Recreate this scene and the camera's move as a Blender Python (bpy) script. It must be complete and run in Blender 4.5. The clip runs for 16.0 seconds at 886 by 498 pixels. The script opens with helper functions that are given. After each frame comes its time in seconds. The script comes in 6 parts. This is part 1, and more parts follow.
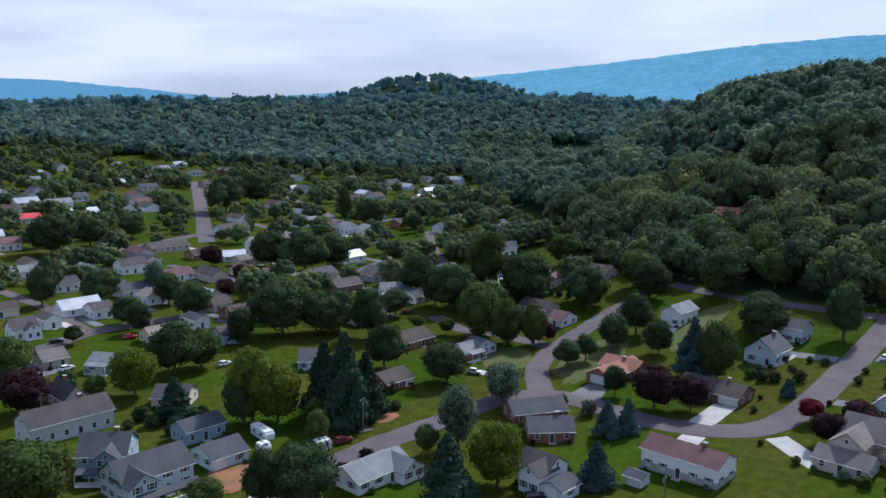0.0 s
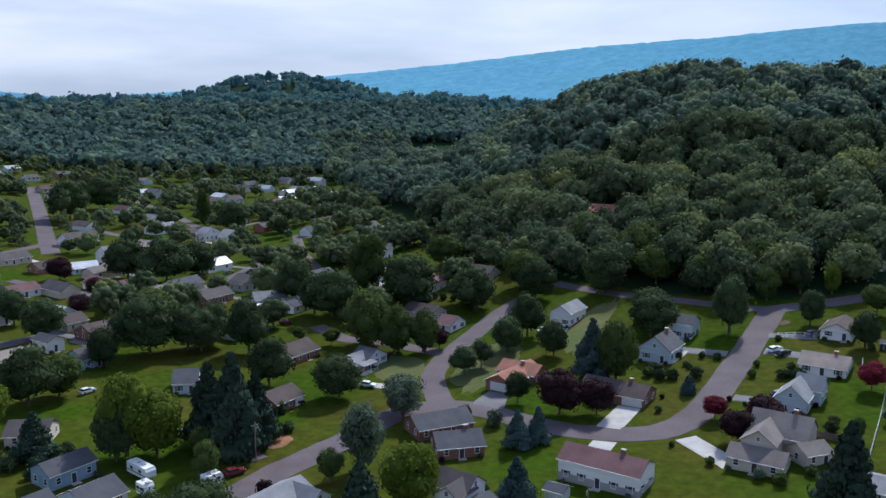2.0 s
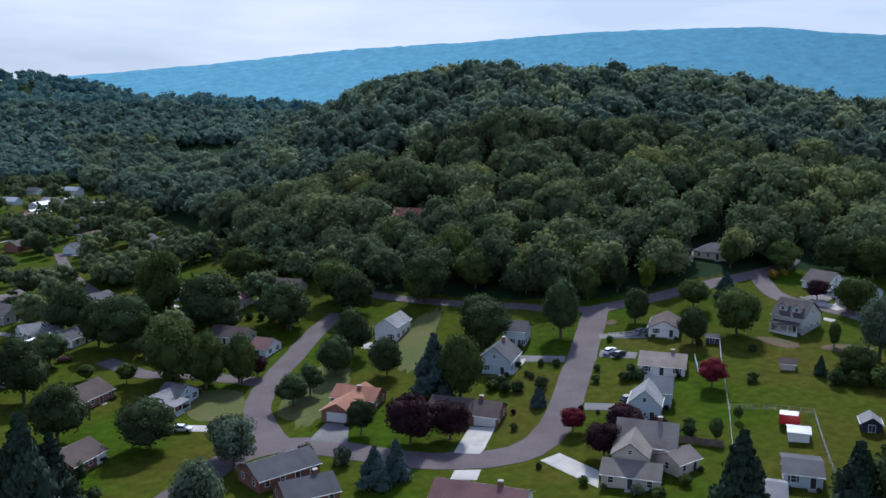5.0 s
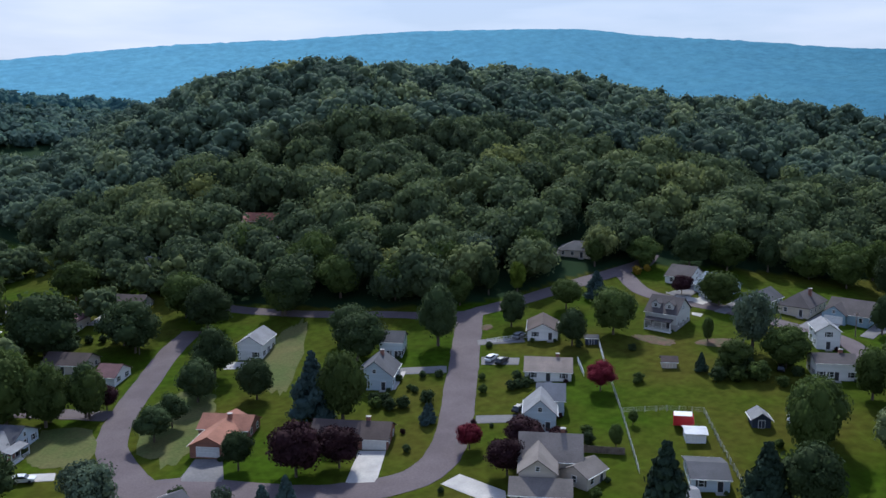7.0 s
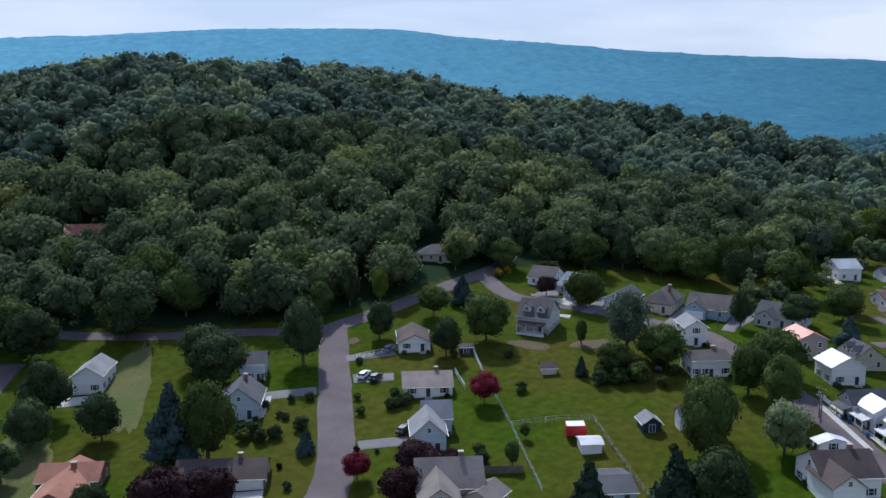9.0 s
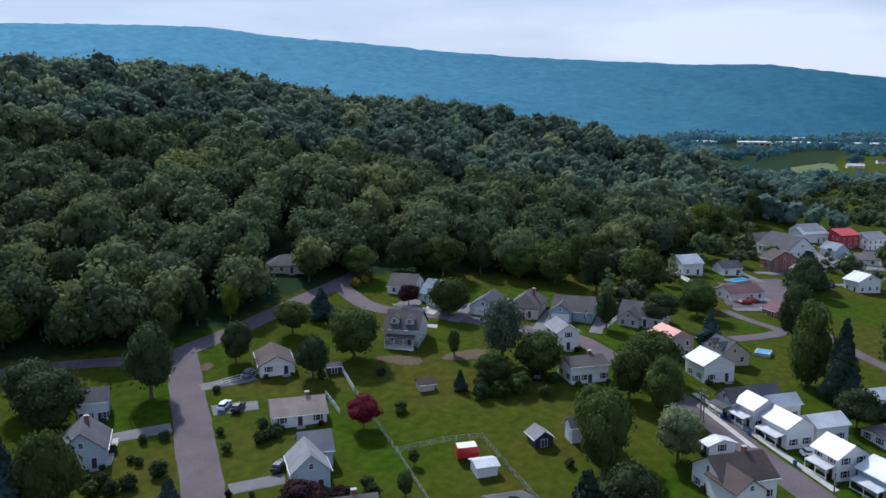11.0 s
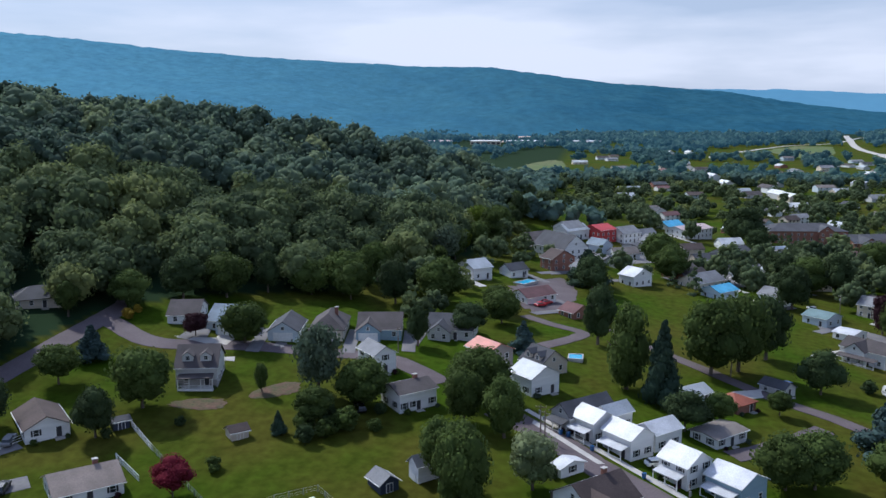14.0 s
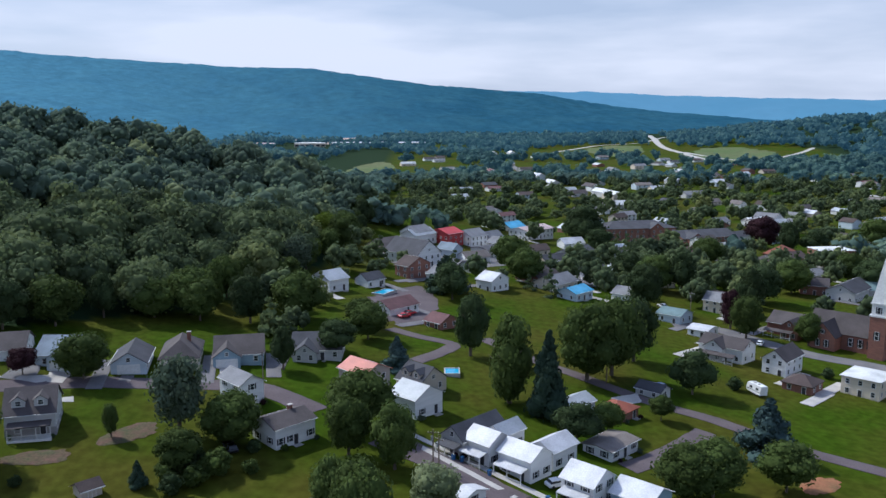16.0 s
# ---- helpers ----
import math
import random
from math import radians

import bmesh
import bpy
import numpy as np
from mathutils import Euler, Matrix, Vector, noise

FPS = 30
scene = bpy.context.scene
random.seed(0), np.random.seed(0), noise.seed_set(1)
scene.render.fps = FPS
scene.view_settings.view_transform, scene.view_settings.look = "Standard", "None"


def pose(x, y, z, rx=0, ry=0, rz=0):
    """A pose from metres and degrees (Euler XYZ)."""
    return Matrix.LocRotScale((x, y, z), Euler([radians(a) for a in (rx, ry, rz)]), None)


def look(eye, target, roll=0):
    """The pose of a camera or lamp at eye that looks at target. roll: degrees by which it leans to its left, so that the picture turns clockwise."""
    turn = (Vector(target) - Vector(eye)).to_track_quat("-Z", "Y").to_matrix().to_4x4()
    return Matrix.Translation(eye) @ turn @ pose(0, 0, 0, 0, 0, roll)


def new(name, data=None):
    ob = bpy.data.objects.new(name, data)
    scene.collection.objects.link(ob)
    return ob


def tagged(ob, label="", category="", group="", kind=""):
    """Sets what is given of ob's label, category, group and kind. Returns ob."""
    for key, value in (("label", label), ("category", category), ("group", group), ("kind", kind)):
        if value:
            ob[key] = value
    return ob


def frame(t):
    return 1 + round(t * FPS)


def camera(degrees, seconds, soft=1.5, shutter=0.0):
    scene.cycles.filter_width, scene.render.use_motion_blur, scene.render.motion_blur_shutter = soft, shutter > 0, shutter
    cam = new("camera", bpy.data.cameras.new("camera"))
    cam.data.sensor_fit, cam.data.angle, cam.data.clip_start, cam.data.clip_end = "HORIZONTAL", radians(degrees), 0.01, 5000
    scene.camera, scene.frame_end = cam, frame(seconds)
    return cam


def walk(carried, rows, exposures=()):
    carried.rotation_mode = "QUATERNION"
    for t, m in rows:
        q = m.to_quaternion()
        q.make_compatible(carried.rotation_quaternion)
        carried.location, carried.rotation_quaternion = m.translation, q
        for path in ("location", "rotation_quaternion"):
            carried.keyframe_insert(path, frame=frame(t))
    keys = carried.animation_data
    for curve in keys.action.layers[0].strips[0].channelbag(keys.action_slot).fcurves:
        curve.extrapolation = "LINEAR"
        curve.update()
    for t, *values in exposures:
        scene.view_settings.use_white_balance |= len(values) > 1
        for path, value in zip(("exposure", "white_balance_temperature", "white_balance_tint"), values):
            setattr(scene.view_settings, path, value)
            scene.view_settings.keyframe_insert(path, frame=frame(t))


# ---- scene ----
cam = camera(54.18, 16.0)
PATH = [
    (0.0, pose(0.00, 0.00, 78.85, 80.43, 0, -0.00)),
    (0.5, pose(-2.54, 3.66, 78.58, 80.42, 0, -2.34)),
    (1.0, pose(-4.75, 7.17, 78.34, 80.42, 0, -4.72)),
    (1.5, pose(-7.25, 10.85, 78.16, 80.41, 0, -7.30)),
    (2.0, pose(-9.58, 14.48, 78.03, 80.41, 0, -9.88)),
    (2.5, pose(-11.71, 18.62, 77.83, 80.44, 0, -12.45)),
    (3.0, pose(-13.48, 23.19, 77.54, 80.46, 0, -14.99)),
    (3.5, pose(-15.20, 27.62, 77.47, 80.46, 0, -17.55)),
    (4.0, pose(-16.70, 31.94, 77.23, 80.51, 0, -20.18)),
    (6.5, pose(-21.89, 55.12, 76.67, 80.52, 0, -34.10)),
    (7.0, pose(-22.18, 59.72, 76.66, 80.48, 0, -37.00)),
    (7.5, pose(-22.29, 64.39, 76.59, 80.47, 0, -39.96)),
    (8.0, pose(-22.17, 69.35, 76.36, 80.49, 0, -42.97)),
    (8.5, pose(-21.74, 74.32, 76.41, 80.46, 0, -45.97)),
    (9.0, pose(-21.06, 79.04, 76.37, 80.47, 0, -48.93)),
    (11.5, pose(-14.41, 101.57, 76.33, 80.49, 0, -63.87)),
    (12.0, pose(-12.68, 105.60, 76.50, 80.48, 0, -66.70)),
    (12.5, pose(-10.48, 109.67, 76.58, 80.48, 0, -69.62)),
    (13.0, pose(-8.22, 113.59, 76.77, 80.48, 0, -72.49)),
    (13.5, pose(-5.62, 117.37, 76.83, 80.51, 0, -75.39)),
    (14.0, pose(-2.71, 121.05, 76.85, 80.54, 0, -78.37)),
    (14.5, pose(0.43, 124.51, 76.84, 80.57, 0, -81.41)),
    (15.0, pose(3.79, 127.82, 76.86, 80.59, 0, -84.41)),
    (15.5, pose(7.21, 131.05, 76.99, 80.61, 0, -87.36)),
    (16.0, pose(10.72, 134.21, 77.02, 80.64, 0, -90.14)),
]
walk(cam, PATH, [(0.0, 0.08, 5300, 10), (16.0, 0.0, 5350, 10)])


# ---- world, sun ----
SUN_BEARING, SUN_ELEVATION = 36.0, 44.0
world = bpy.data.worlds.new("sky")
scene.world = world
world.use_nodes = True
wt = world.node_tree
wt.nodes.clear()


def wnode(kind, **props):
    n = wt.nodes.new(kind)
    for key, value in props.items():
        setattr(n, key, value)
    return n


w_sky = wnode("ShaderNodeTexSky", sky_type="NISHITA", sun_disc=False, sun_elevation=radians(SUN_ELEVATION),
              sun_rotation=radians(SUN_BEARING), altitude=200, air_density=1.0, dust_density=2.5, ozone_density=1.0)
w_gain = wnode("ShaderNodeMixRGB", blend_type="MULTIPLY")
w_gain.inputs[0].default_value = 1
w_gain.inputs[2].default_value = (0.118, 0.138, 0.168, 1)
w_co = wnode("ShaderNodeTexCoord")
w_map = wnode("ShaderNodeMapping")
w_map.inputs["Scale"].default_value = (1.0, 1.0, 5.5)
w_noise = wnode("ShaderNodeTexNoise")
w_noise.inputs["Scale"].default_value = 2.3
w_noise.inputs["Detail"].default_value = 5
w_noise.inputs["Roughness"].default_value = 0.5
w_ramp = wnode("ShaderNodeValToRGB")
w_ramp.color_ramp.elements[0].position, w_ramp.color_ramp.elements[0].color = 0.4, (0.86, 0.86, 0.86, 1)
w_ramp.color_ramp.elements[1].position, w_ramp.color_ramp.elements[1].color = 0.7, (1.0, 1.0, 1.0, 1)
w_mix = wnode("ShaderNodeMixRGB")
w_tone = wnode("ShaderNodeValToRGB")
w_tone.color_ramp.elements[0].position, w_tone.color_ramp.elements[0].color = 0.36, (0.53, 0.555, 0.61, 1)
w_tone.color_ramp.elements[1].position, w_tone.color_ramp.elements[1].color = 0.6, (0.84, 0.81, 0.82, 1)
wt.links.new(w_noise.outputs[0], w_tone.inputs[0])
wt.links.new(w_tone.outputs[0], w_mix.inputs[2])
w_bg = wnode("ShaderNodeBackground")
w_out = wnode("ShaderNodeOutputWorld")
wt.links.new(w_sky.outputs[0], w_gain.inputs[1])
wt.links.new(w_co.outputs["Generated"], w_map.inputs["Vector"])
wt.links.new(w_map.outputs[0], w_noise.inputs["Vector"])
wt.links.new(w_noise.outputs[0], w_ramp.inputs[0])
w_xyz = wnode("ShaderNodeSeparateXYZ")
w_low = wnode("ShaderNodeMapRange")
w_low.inputs["From Min"].default_value, w_low.inputs["From Max"].default_value = 0.24, 0.55
w_low.inputs["To Min"].default_value, w_low.inputs["To Max"].default_value = 1.0, 0.3
w_thin = wnode("ShaderNodeMath", operation="MULTIPLY")
wt.links.new(w_co.outputs["Generated"], w_xyz.inputs[0])
wt.links.new(w_xyz.outputs["Z"], w_low.inputs["Value"])
wt.links.new(w_ramp.outputs[0], w_thin.inputs[0])
wt.links.new(w_low.outputs[0], w_thin.inputs[1])
wt.links.new(w_thin.outputs[0], w_mix.inputs[0])
wt.links.new(w_gain.outputs[0], w_mix.inputs[1])
wt.links.new(w_mix.outputs[0], w_bg.inputs[0])
wt.links.new(w_bg.outputs[0], w_out.inputs[0])

sun_lamp = bpy.data.lights.new("sun", "SUN")
sun_lamp.energy, sun_lamp.angle, sun_lamp.color = 4.5, radians(0.8), (1.0, 0.9, 0.73)
sun = new("sun", sun_lamp)
_b, _e = radians(SUN_BEARING), radians(SUN_ELEVATION)
sun.matrix_world = look((500 * math.sin(_b) * math.cos(_e), 500 * math.cos(_b) * math.cos(_e), 500 * math.sin(_e)), (0, 0, 0))


# ---- materials ----
def material(name, base, other=None, scale=1.0, rough=0.8, fine=0.0, fine_scale=30.0, bump=0.0, metal=0.0, vary=0.0,
             translucent=0.0, tint="", stretch=(1, 1, 1), spec=0.3, emit=None):
    """Two tones mixed by noise, a finer grain, bump, and a shift of value from piece to piece."""
    m = bpy.data.materials.new(name)
    m.use_nodes = True
    nt = m.node_tree
    b = nt.nodes["Principled BSDF"]
    b.inputs["Roughness"].default_value = rough
    b.inputs["Metallic"].default_value = metal
    b.inputs["Specular IOR Level"].default_value = spec
    co = nt.nodes.new("ShaderNodeTexCoord")
    mp = nt.nodes.new("ShaderNodeMapping")
    mp.inputs["Scale"].default_value = stretch
    nt.links.new(co.outputs["Object"], mp.inputs["Vector"])
    n1 = nt.nodes.new("ShaderNodeTexNoise")
    n1.inputs["Scale"].default_value, n1.inputs["Detail"].default_value = scale, 4
    nt.links.new(mp.outputs[0], n1.inputs["Vector"])
    mix = nt.nodes.new("ShaderNodeMixRGB")
    mix.inputs[1].default_value, mix.inputs[2].default_value = (*base, 1), (*(other or base), 1)
    spread = nt.nodes.new("ShaderNodeMapRange")
    spread.inputs["From Min"].default_value, spread.inputs["From Max"].default_value = 0.35, 0.65
    nt.links.new(n1.outputs[0], spread.inputs["Value"])
    nt.links.new(spread.outputs[0], mix.inputs[0])
    colour = mix.outputs[0]
    n2 = nt.nodes.new("ShaderNodeTexNoise")
    n2.inputs["Scale"].default_value, n2.inputs["Detail"].default_value = fine_scale, 3
    nt.links.new(mp.outputs[0], n2.inputs["Vector"])

    def scaled(value, low, high, source):
        r = nt.nodes.new("ShaderNodeMapRange")
        r.inputs["To Min"].default_value, r.inputs["To Max"].default_value = low, high
        nt.links.new(value, r.inputs["Value"])
        v = nt.nodes.new("ShaderNodeVectorMath")
        v.operation = "SCALE"
        nt.links.new(source, v.inputs[0])
        nt.links.new(r.outputs[0], v.inputs["Scale"])
        return v.outputs[0]

    if fine:
        colour = scaled(n2.outputs[0], 1 - 2 * fine, 1 + 2 * fine, colour)
    if vary:
        info = nt.nodes.new("ShaderNodeObjectInfo")
        colour = scaled(info.outputs["Random"], 1 - vary, 1 + vary, colour)
    if tint:
        at = nt.nodes.new("ShaderNodeAttribute")
        at.attribute_name = tint
        colour = scaled(at.outputs["Fac"], 0.6, 1.45, colour)
        warm = nt.nodes.new("ShaderNodeMixRGB")
        warm.blend_type = "MULTIPLY"
        warm.inputs[2].default_value = (1.35, 1.08, 0.7, 1)
        power = nt.nodes.new("ShaderNodeMath")
        power.operation = "POWER"
        power.inputs[1].default_value = 2.5
        nt.links.new(at.outputs["Fac"], power.inputs[0])
        nt.links.new(power.outputs[0], warm.inputs[0])
        nt.links.new(colour, warm.inputs[1])
        colour = warm.outputs[0]
    nt.links.new(colour, b.inputs["Base Color"])
    if bump:
        bp = nt.nodes.new("ShaderNodeBump")
        bp.inputs["Strength"].default_value = bump
        nt.links.new(n2.outputs[0], bp.inputs["Height"])
        nt.links.new(bp.outputs[0], b.inputs["Normal"])
    if emit:
        b.inputs["Emission Color"].default_value = (*emit, 1)
        b.inputs["Emission Strength"].default_value = 1
    if translucent:
        tr = nt.nodes.new("ShaderNodeBsdfTranslucent")
        nt.links.new(colour, tr.inputs[0])
        ms = nt.nodes.new("ShaderNodeMixShader")
        ms.inputs[0].default_value = translucent
        nt.links.new(b.outputs[0], ms.inputs[1])
        nt.links.new(tr.outputs[0], ms.inputs[2])
        nt.links.new(ms.outputs[0], nt.nodes["Material Output"].inputs[0])
    return m


M_LAWN = material("lawn", (0.035, 0.063, 0.003), (0.06, 0.06, 0.009), 0.035, 1.0, 0.3, 0.45, 0.0, spec=0.02)
M_FOREST = material("forest_leaves", (0.088, 0.122, 0.06), (0.11, 0.145, 0.066), 0.03, 0.95, 0.2, 0.5, translucent=0.34, tint="tint", spec=0.1)
# leaves of the farther woods: paler and bluer, distance haze painted into the base
M_HAZED_BACKWOOD = material("hazed_back_forest_leaves", (0.098, 0.148, 0.108), (0.12, 0.168, 0.112), 0.03, 0.95, 0.2, 0.4, translucent=0.4, tint="tint", spec=0.1)
M_HAZED_FARWOOD = material("far_leaves_hazed", (0.095, 0.158, 0.135), (0.112, 0.175, 0.15), 0.02, 0.95, 0.25, 0.3, tint="tint", translucent=0.4, spec=0.1)
# leaf copies with haze painted in as blue emission, stronger for the farther band
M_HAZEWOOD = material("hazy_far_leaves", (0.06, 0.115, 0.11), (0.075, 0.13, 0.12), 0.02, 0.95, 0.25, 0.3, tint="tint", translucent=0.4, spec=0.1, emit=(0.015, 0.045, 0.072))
M_HALF_HAZEWOOD = material("half_hazy_leaves", (0.075, 0.135, 0.118), (0.09, 0.15, 0.13), 0.02, 0.95, 0.25, 0.3, tint="tint", translucent=0.4, spec=0.1, emit=(0.006, 0.02, 0.033))
# blue haze painted into the mountain's base colour and emission
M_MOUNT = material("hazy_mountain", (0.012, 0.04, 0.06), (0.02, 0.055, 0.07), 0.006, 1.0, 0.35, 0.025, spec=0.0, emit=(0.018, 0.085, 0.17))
M_MOUNT_HAZE_TONES = ((0.02, 0.062, 0.1, 1), (0.15, 0.33, 0.46, 1))
# the ridge's pale blue is haze painted as emission
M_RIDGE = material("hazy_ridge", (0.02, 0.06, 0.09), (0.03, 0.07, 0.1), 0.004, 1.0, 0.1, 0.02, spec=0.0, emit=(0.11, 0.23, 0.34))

# haze glow painted into the far mountain's emission, brighter towards the sun
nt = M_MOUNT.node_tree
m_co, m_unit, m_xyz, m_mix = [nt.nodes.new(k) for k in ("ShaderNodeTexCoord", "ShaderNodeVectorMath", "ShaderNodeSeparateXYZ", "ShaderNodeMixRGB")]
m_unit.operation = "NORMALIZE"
m_mix.inputs[1].default_value, m_mix.inputs[2].default_value = M_MOUNT_HAZE_TONES
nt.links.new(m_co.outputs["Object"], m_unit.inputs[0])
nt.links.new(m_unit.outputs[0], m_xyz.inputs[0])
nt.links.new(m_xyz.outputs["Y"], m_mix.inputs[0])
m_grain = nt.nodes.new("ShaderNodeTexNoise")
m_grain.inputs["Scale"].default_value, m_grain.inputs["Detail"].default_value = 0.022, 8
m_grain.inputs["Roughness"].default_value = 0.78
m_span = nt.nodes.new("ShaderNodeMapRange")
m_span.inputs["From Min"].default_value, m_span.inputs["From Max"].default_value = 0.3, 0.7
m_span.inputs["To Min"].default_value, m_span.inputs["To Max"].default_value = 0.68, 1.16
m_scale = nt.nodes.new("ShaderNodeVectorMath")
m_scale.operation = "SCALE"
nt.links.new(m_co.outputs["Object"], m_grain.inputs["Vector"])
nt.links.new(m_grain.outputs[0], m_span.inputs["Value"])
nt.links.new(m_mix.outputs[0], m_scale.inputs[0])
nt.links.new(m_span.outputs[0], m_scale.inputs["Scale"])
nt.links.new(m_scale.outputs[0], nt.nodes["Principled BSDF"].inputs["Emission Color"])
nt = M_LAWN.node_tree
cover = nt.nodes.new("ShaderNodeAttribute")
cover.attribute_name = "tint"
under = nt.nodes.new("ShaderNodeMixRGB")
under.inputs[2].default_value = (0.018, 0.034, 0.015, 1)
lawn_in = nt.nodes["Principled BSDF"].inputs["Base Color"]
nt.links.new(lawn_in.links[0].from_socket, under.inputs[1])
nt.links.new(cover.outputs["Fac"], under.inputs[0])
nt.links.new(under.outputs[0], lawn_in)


# ---- the lie of the land ----
def swell(x, y, height, cx, cy, sx, sy, turn=0.0):
    c, s = math.cos(turn), math.sin(turn)
    u, v = (x - cx) * c + (y - cy) * s, -(x - cx) * s + (y - cy) * c
    return height * np.exp(-0.5 * ((u / sx) ** 2 + (v / sy) ** 2))


def ground(x, y):
    """Height of the land."""
    h = 0.05 - 0.017 * 1100 * np.tanh(x / 1100) - 0.0023 * y
    h = h + swell(x, y, 90.1, 250.3, 576.2, 107.5, 191.0, -0.023) + swell(x, y, 72.1, 449.8, 607.4, 78.1, 255.3, -0.127)
    h = h + swell(x, y, 7.2, 200.7, 149.3, 80.0, 69.6, 0.01) + swell(x, y, 47.3, 528.0, 353.6, 44.0, 145.5, -0.036)
    h = h + swell(x, y, 64, -330, 1180, 380, 170) + swell(x, y, 118, -10, 1620, 210, 160)
    h = h + swell(x, y, 60, 290, 1200, 260, 150) + swell(x, y, 62, 2080, -950, 260, 300, -0.445)
    h = h + swell(x, y, 45, -620, 700, 220, 260)
    return h


def mesh_object(name, verts, faces, mat, parent=None, label="", smooth=False):
    me = bpy.data.meshes.new(name)
    me.from_pydata([tuple(v) for v in verts], [], [tuple(f) for f in faces])
    me.materials.append(mat)
    if smooth:
        me.polygons.foreach_set("use_smooth", [True] * len(me.polygons))
    ob = new(name, me)
    ob.parent = parent
    return tagged(ob, label)


def quick_mesh(name, verts, quads, tris, mat, tint=None, smooth=True):
    """A large mesh out of number arrays: quads and triangles over one list of corners, a tint for each corner."""
    me = bpy.data.meshes.new(name)
    nq, nt3 = len(quads), len(tris)
    me.vertices.add(len(verts))
    me.vertices.foreach_set("co", np.asarray(verts, np.float32).ravel())
    me.loops.add(nq * 4 + nt3 * 3)
    me.loops.foreach_set("vertex_index", np.concatenate([np.asarray(quads, np.int32).ravel(), np.asarray(tris, np.int32).ravel()]))
    me.polygons.add(nq + nt3)
    me.polygons.foreach_set("loop_start", np.concatenate([np.arange(nq) * 4, nq * 4 + np.arange(nt3) * 3]).astype(np.int32))
    me.polygons.foreach_set("use_smooth", np.concatenate([np.full(nq, smooth), np.full(nt3, smooth or nq > 0)]))
    if tint is not None:
        me.attributes.new("tint", "FLOAT", "POINT").data.foreach_set("value", np.asarray(tint, np.float32))
    me.update(calc_edges=True)
    me.validate()
    me.materials.append(mat)
    return me


def edge_of_wood(x):
    """The wood covers the hill north of this line."""
    return np.interp(x, [20, 45, 70, 89, 120, 144, 160, 190, 215, 235, 260, 300, 350, 420, 470, 520, 700],
                     [900, 560, 400, 329, 290, 271, 266, 265, 260, 244, 214, 192, 182, 180, 176, 186, 230])


def build_ground():
    rings, r = [0.0], 2.0
    while r < 4700:
        rings.append(r)
        r += max(3.0, r * 0.022)
    n = 400
    a = np.arange(n) * 2 * np.pi / n
    rr, aa = np.meshgrid(rings[1:], a, indexing="ij")
    x, y = 90 + rr * np.sin(aa), 190 + rr * np.cos(aa)
    v = np.stack([x, y, ground(x, y)], -1).reshape(-1, 3)
    v = np.vstack([v, [[90, 190, ground(90.0, 190.0)]]])
    i, j = np.meshgrid(np.arange(len(rings) - 2), np.arange(n), indexing="ij")
    k = (j + 1) % n
    quads = np.stack([i * n + j, i * n + k, (i + 1) * n + k, (i + 1) * n + j], -1).reshape(-1, 4)[:, ::-1]
    tris = np.stack([np.full(n, len(v) - 1), np.arange(n), (np.arange(n) + 1) % n], -1)[:, ::-1]
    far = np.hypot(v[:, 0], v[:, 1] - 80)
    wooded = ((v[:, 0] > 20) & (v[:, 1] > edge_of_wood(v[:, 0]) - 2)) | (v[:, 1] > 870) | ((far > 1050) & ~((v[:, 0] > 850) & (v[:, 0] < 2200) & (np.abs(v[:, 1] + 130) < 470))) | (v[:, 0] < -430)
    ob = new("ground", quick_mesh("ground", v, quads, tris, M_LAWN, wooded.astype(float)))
    return tagged(ob, "rolling green ground of mown lawns and meadow", "ground", kind="structure")


build_ground()


def mountain(name, profile, near, far, toe, mat, label):
    """A long ridge: its crest follows the profile of bearing and elevation seen from the drone's circle."""
    b0, b1 = profile[0][0], profile[-1][0]
    n, m = 420, 36
    bs = np.linspace(b0, b1, n)
    el = np.interp(bs, [p[0] for p in profile], [p[1] for p in profile])
    kernel = np.ones(9) / 9
    el = np.convolve(np.pad(el, 4, mode="edge"), kernel, "valid")
    el = el + np.array([0.05 * noise.noise((b * 0.5, 1.7, 0)) + 0.03 * noise.noise((b * 2.2, 4, 0)) for b in bs])
    verts = []
    for k in range(m + 6):
        s = min(k / m, 1.0)
        r = near + (far - near) * k / m
        for b, e in zip(bs, el):
            crest = 77 + far * math.tan(radians(e))
            z = toe + (crest - toe) * (0.25 * s + 0.75 * s ** 1.7)
            if k > m:
                z = crest - (k - m) * 40
            w = radians(b)
            x, y = r * math.sin(w), 80 + r * math.cos(w)
            fold = noise.noise((x * 0.0016, y * 0.0016, 0)) * 60 + noise.noise((x * 0.006, y * 0.006, 3)) * 18 + noise.noise((x * 0.03, y * 0.03, 5)) * 5
            z += fold * (1 - abs(2 * s - 1)) * 0.9 + noise.noise((x * 0.05, y * 0.05, 9)) * 4
            verts.append((x, y, z))
    i, j = np.meshgrid(np.arange(m + 5), np.arange(n - 1), indexing="ij")
    quads = np.stack([i * n + j, i * n + j + 1, (i + 1) * n + j + 1, (i + 1) * n + j], -1).reshape(-1, 4)[:, ::-1]
    return tagged(new(name, quick_mesh(name, verts, quads, np.zeros((0, 3), int), mat)), label, "mountain", kind="structure")


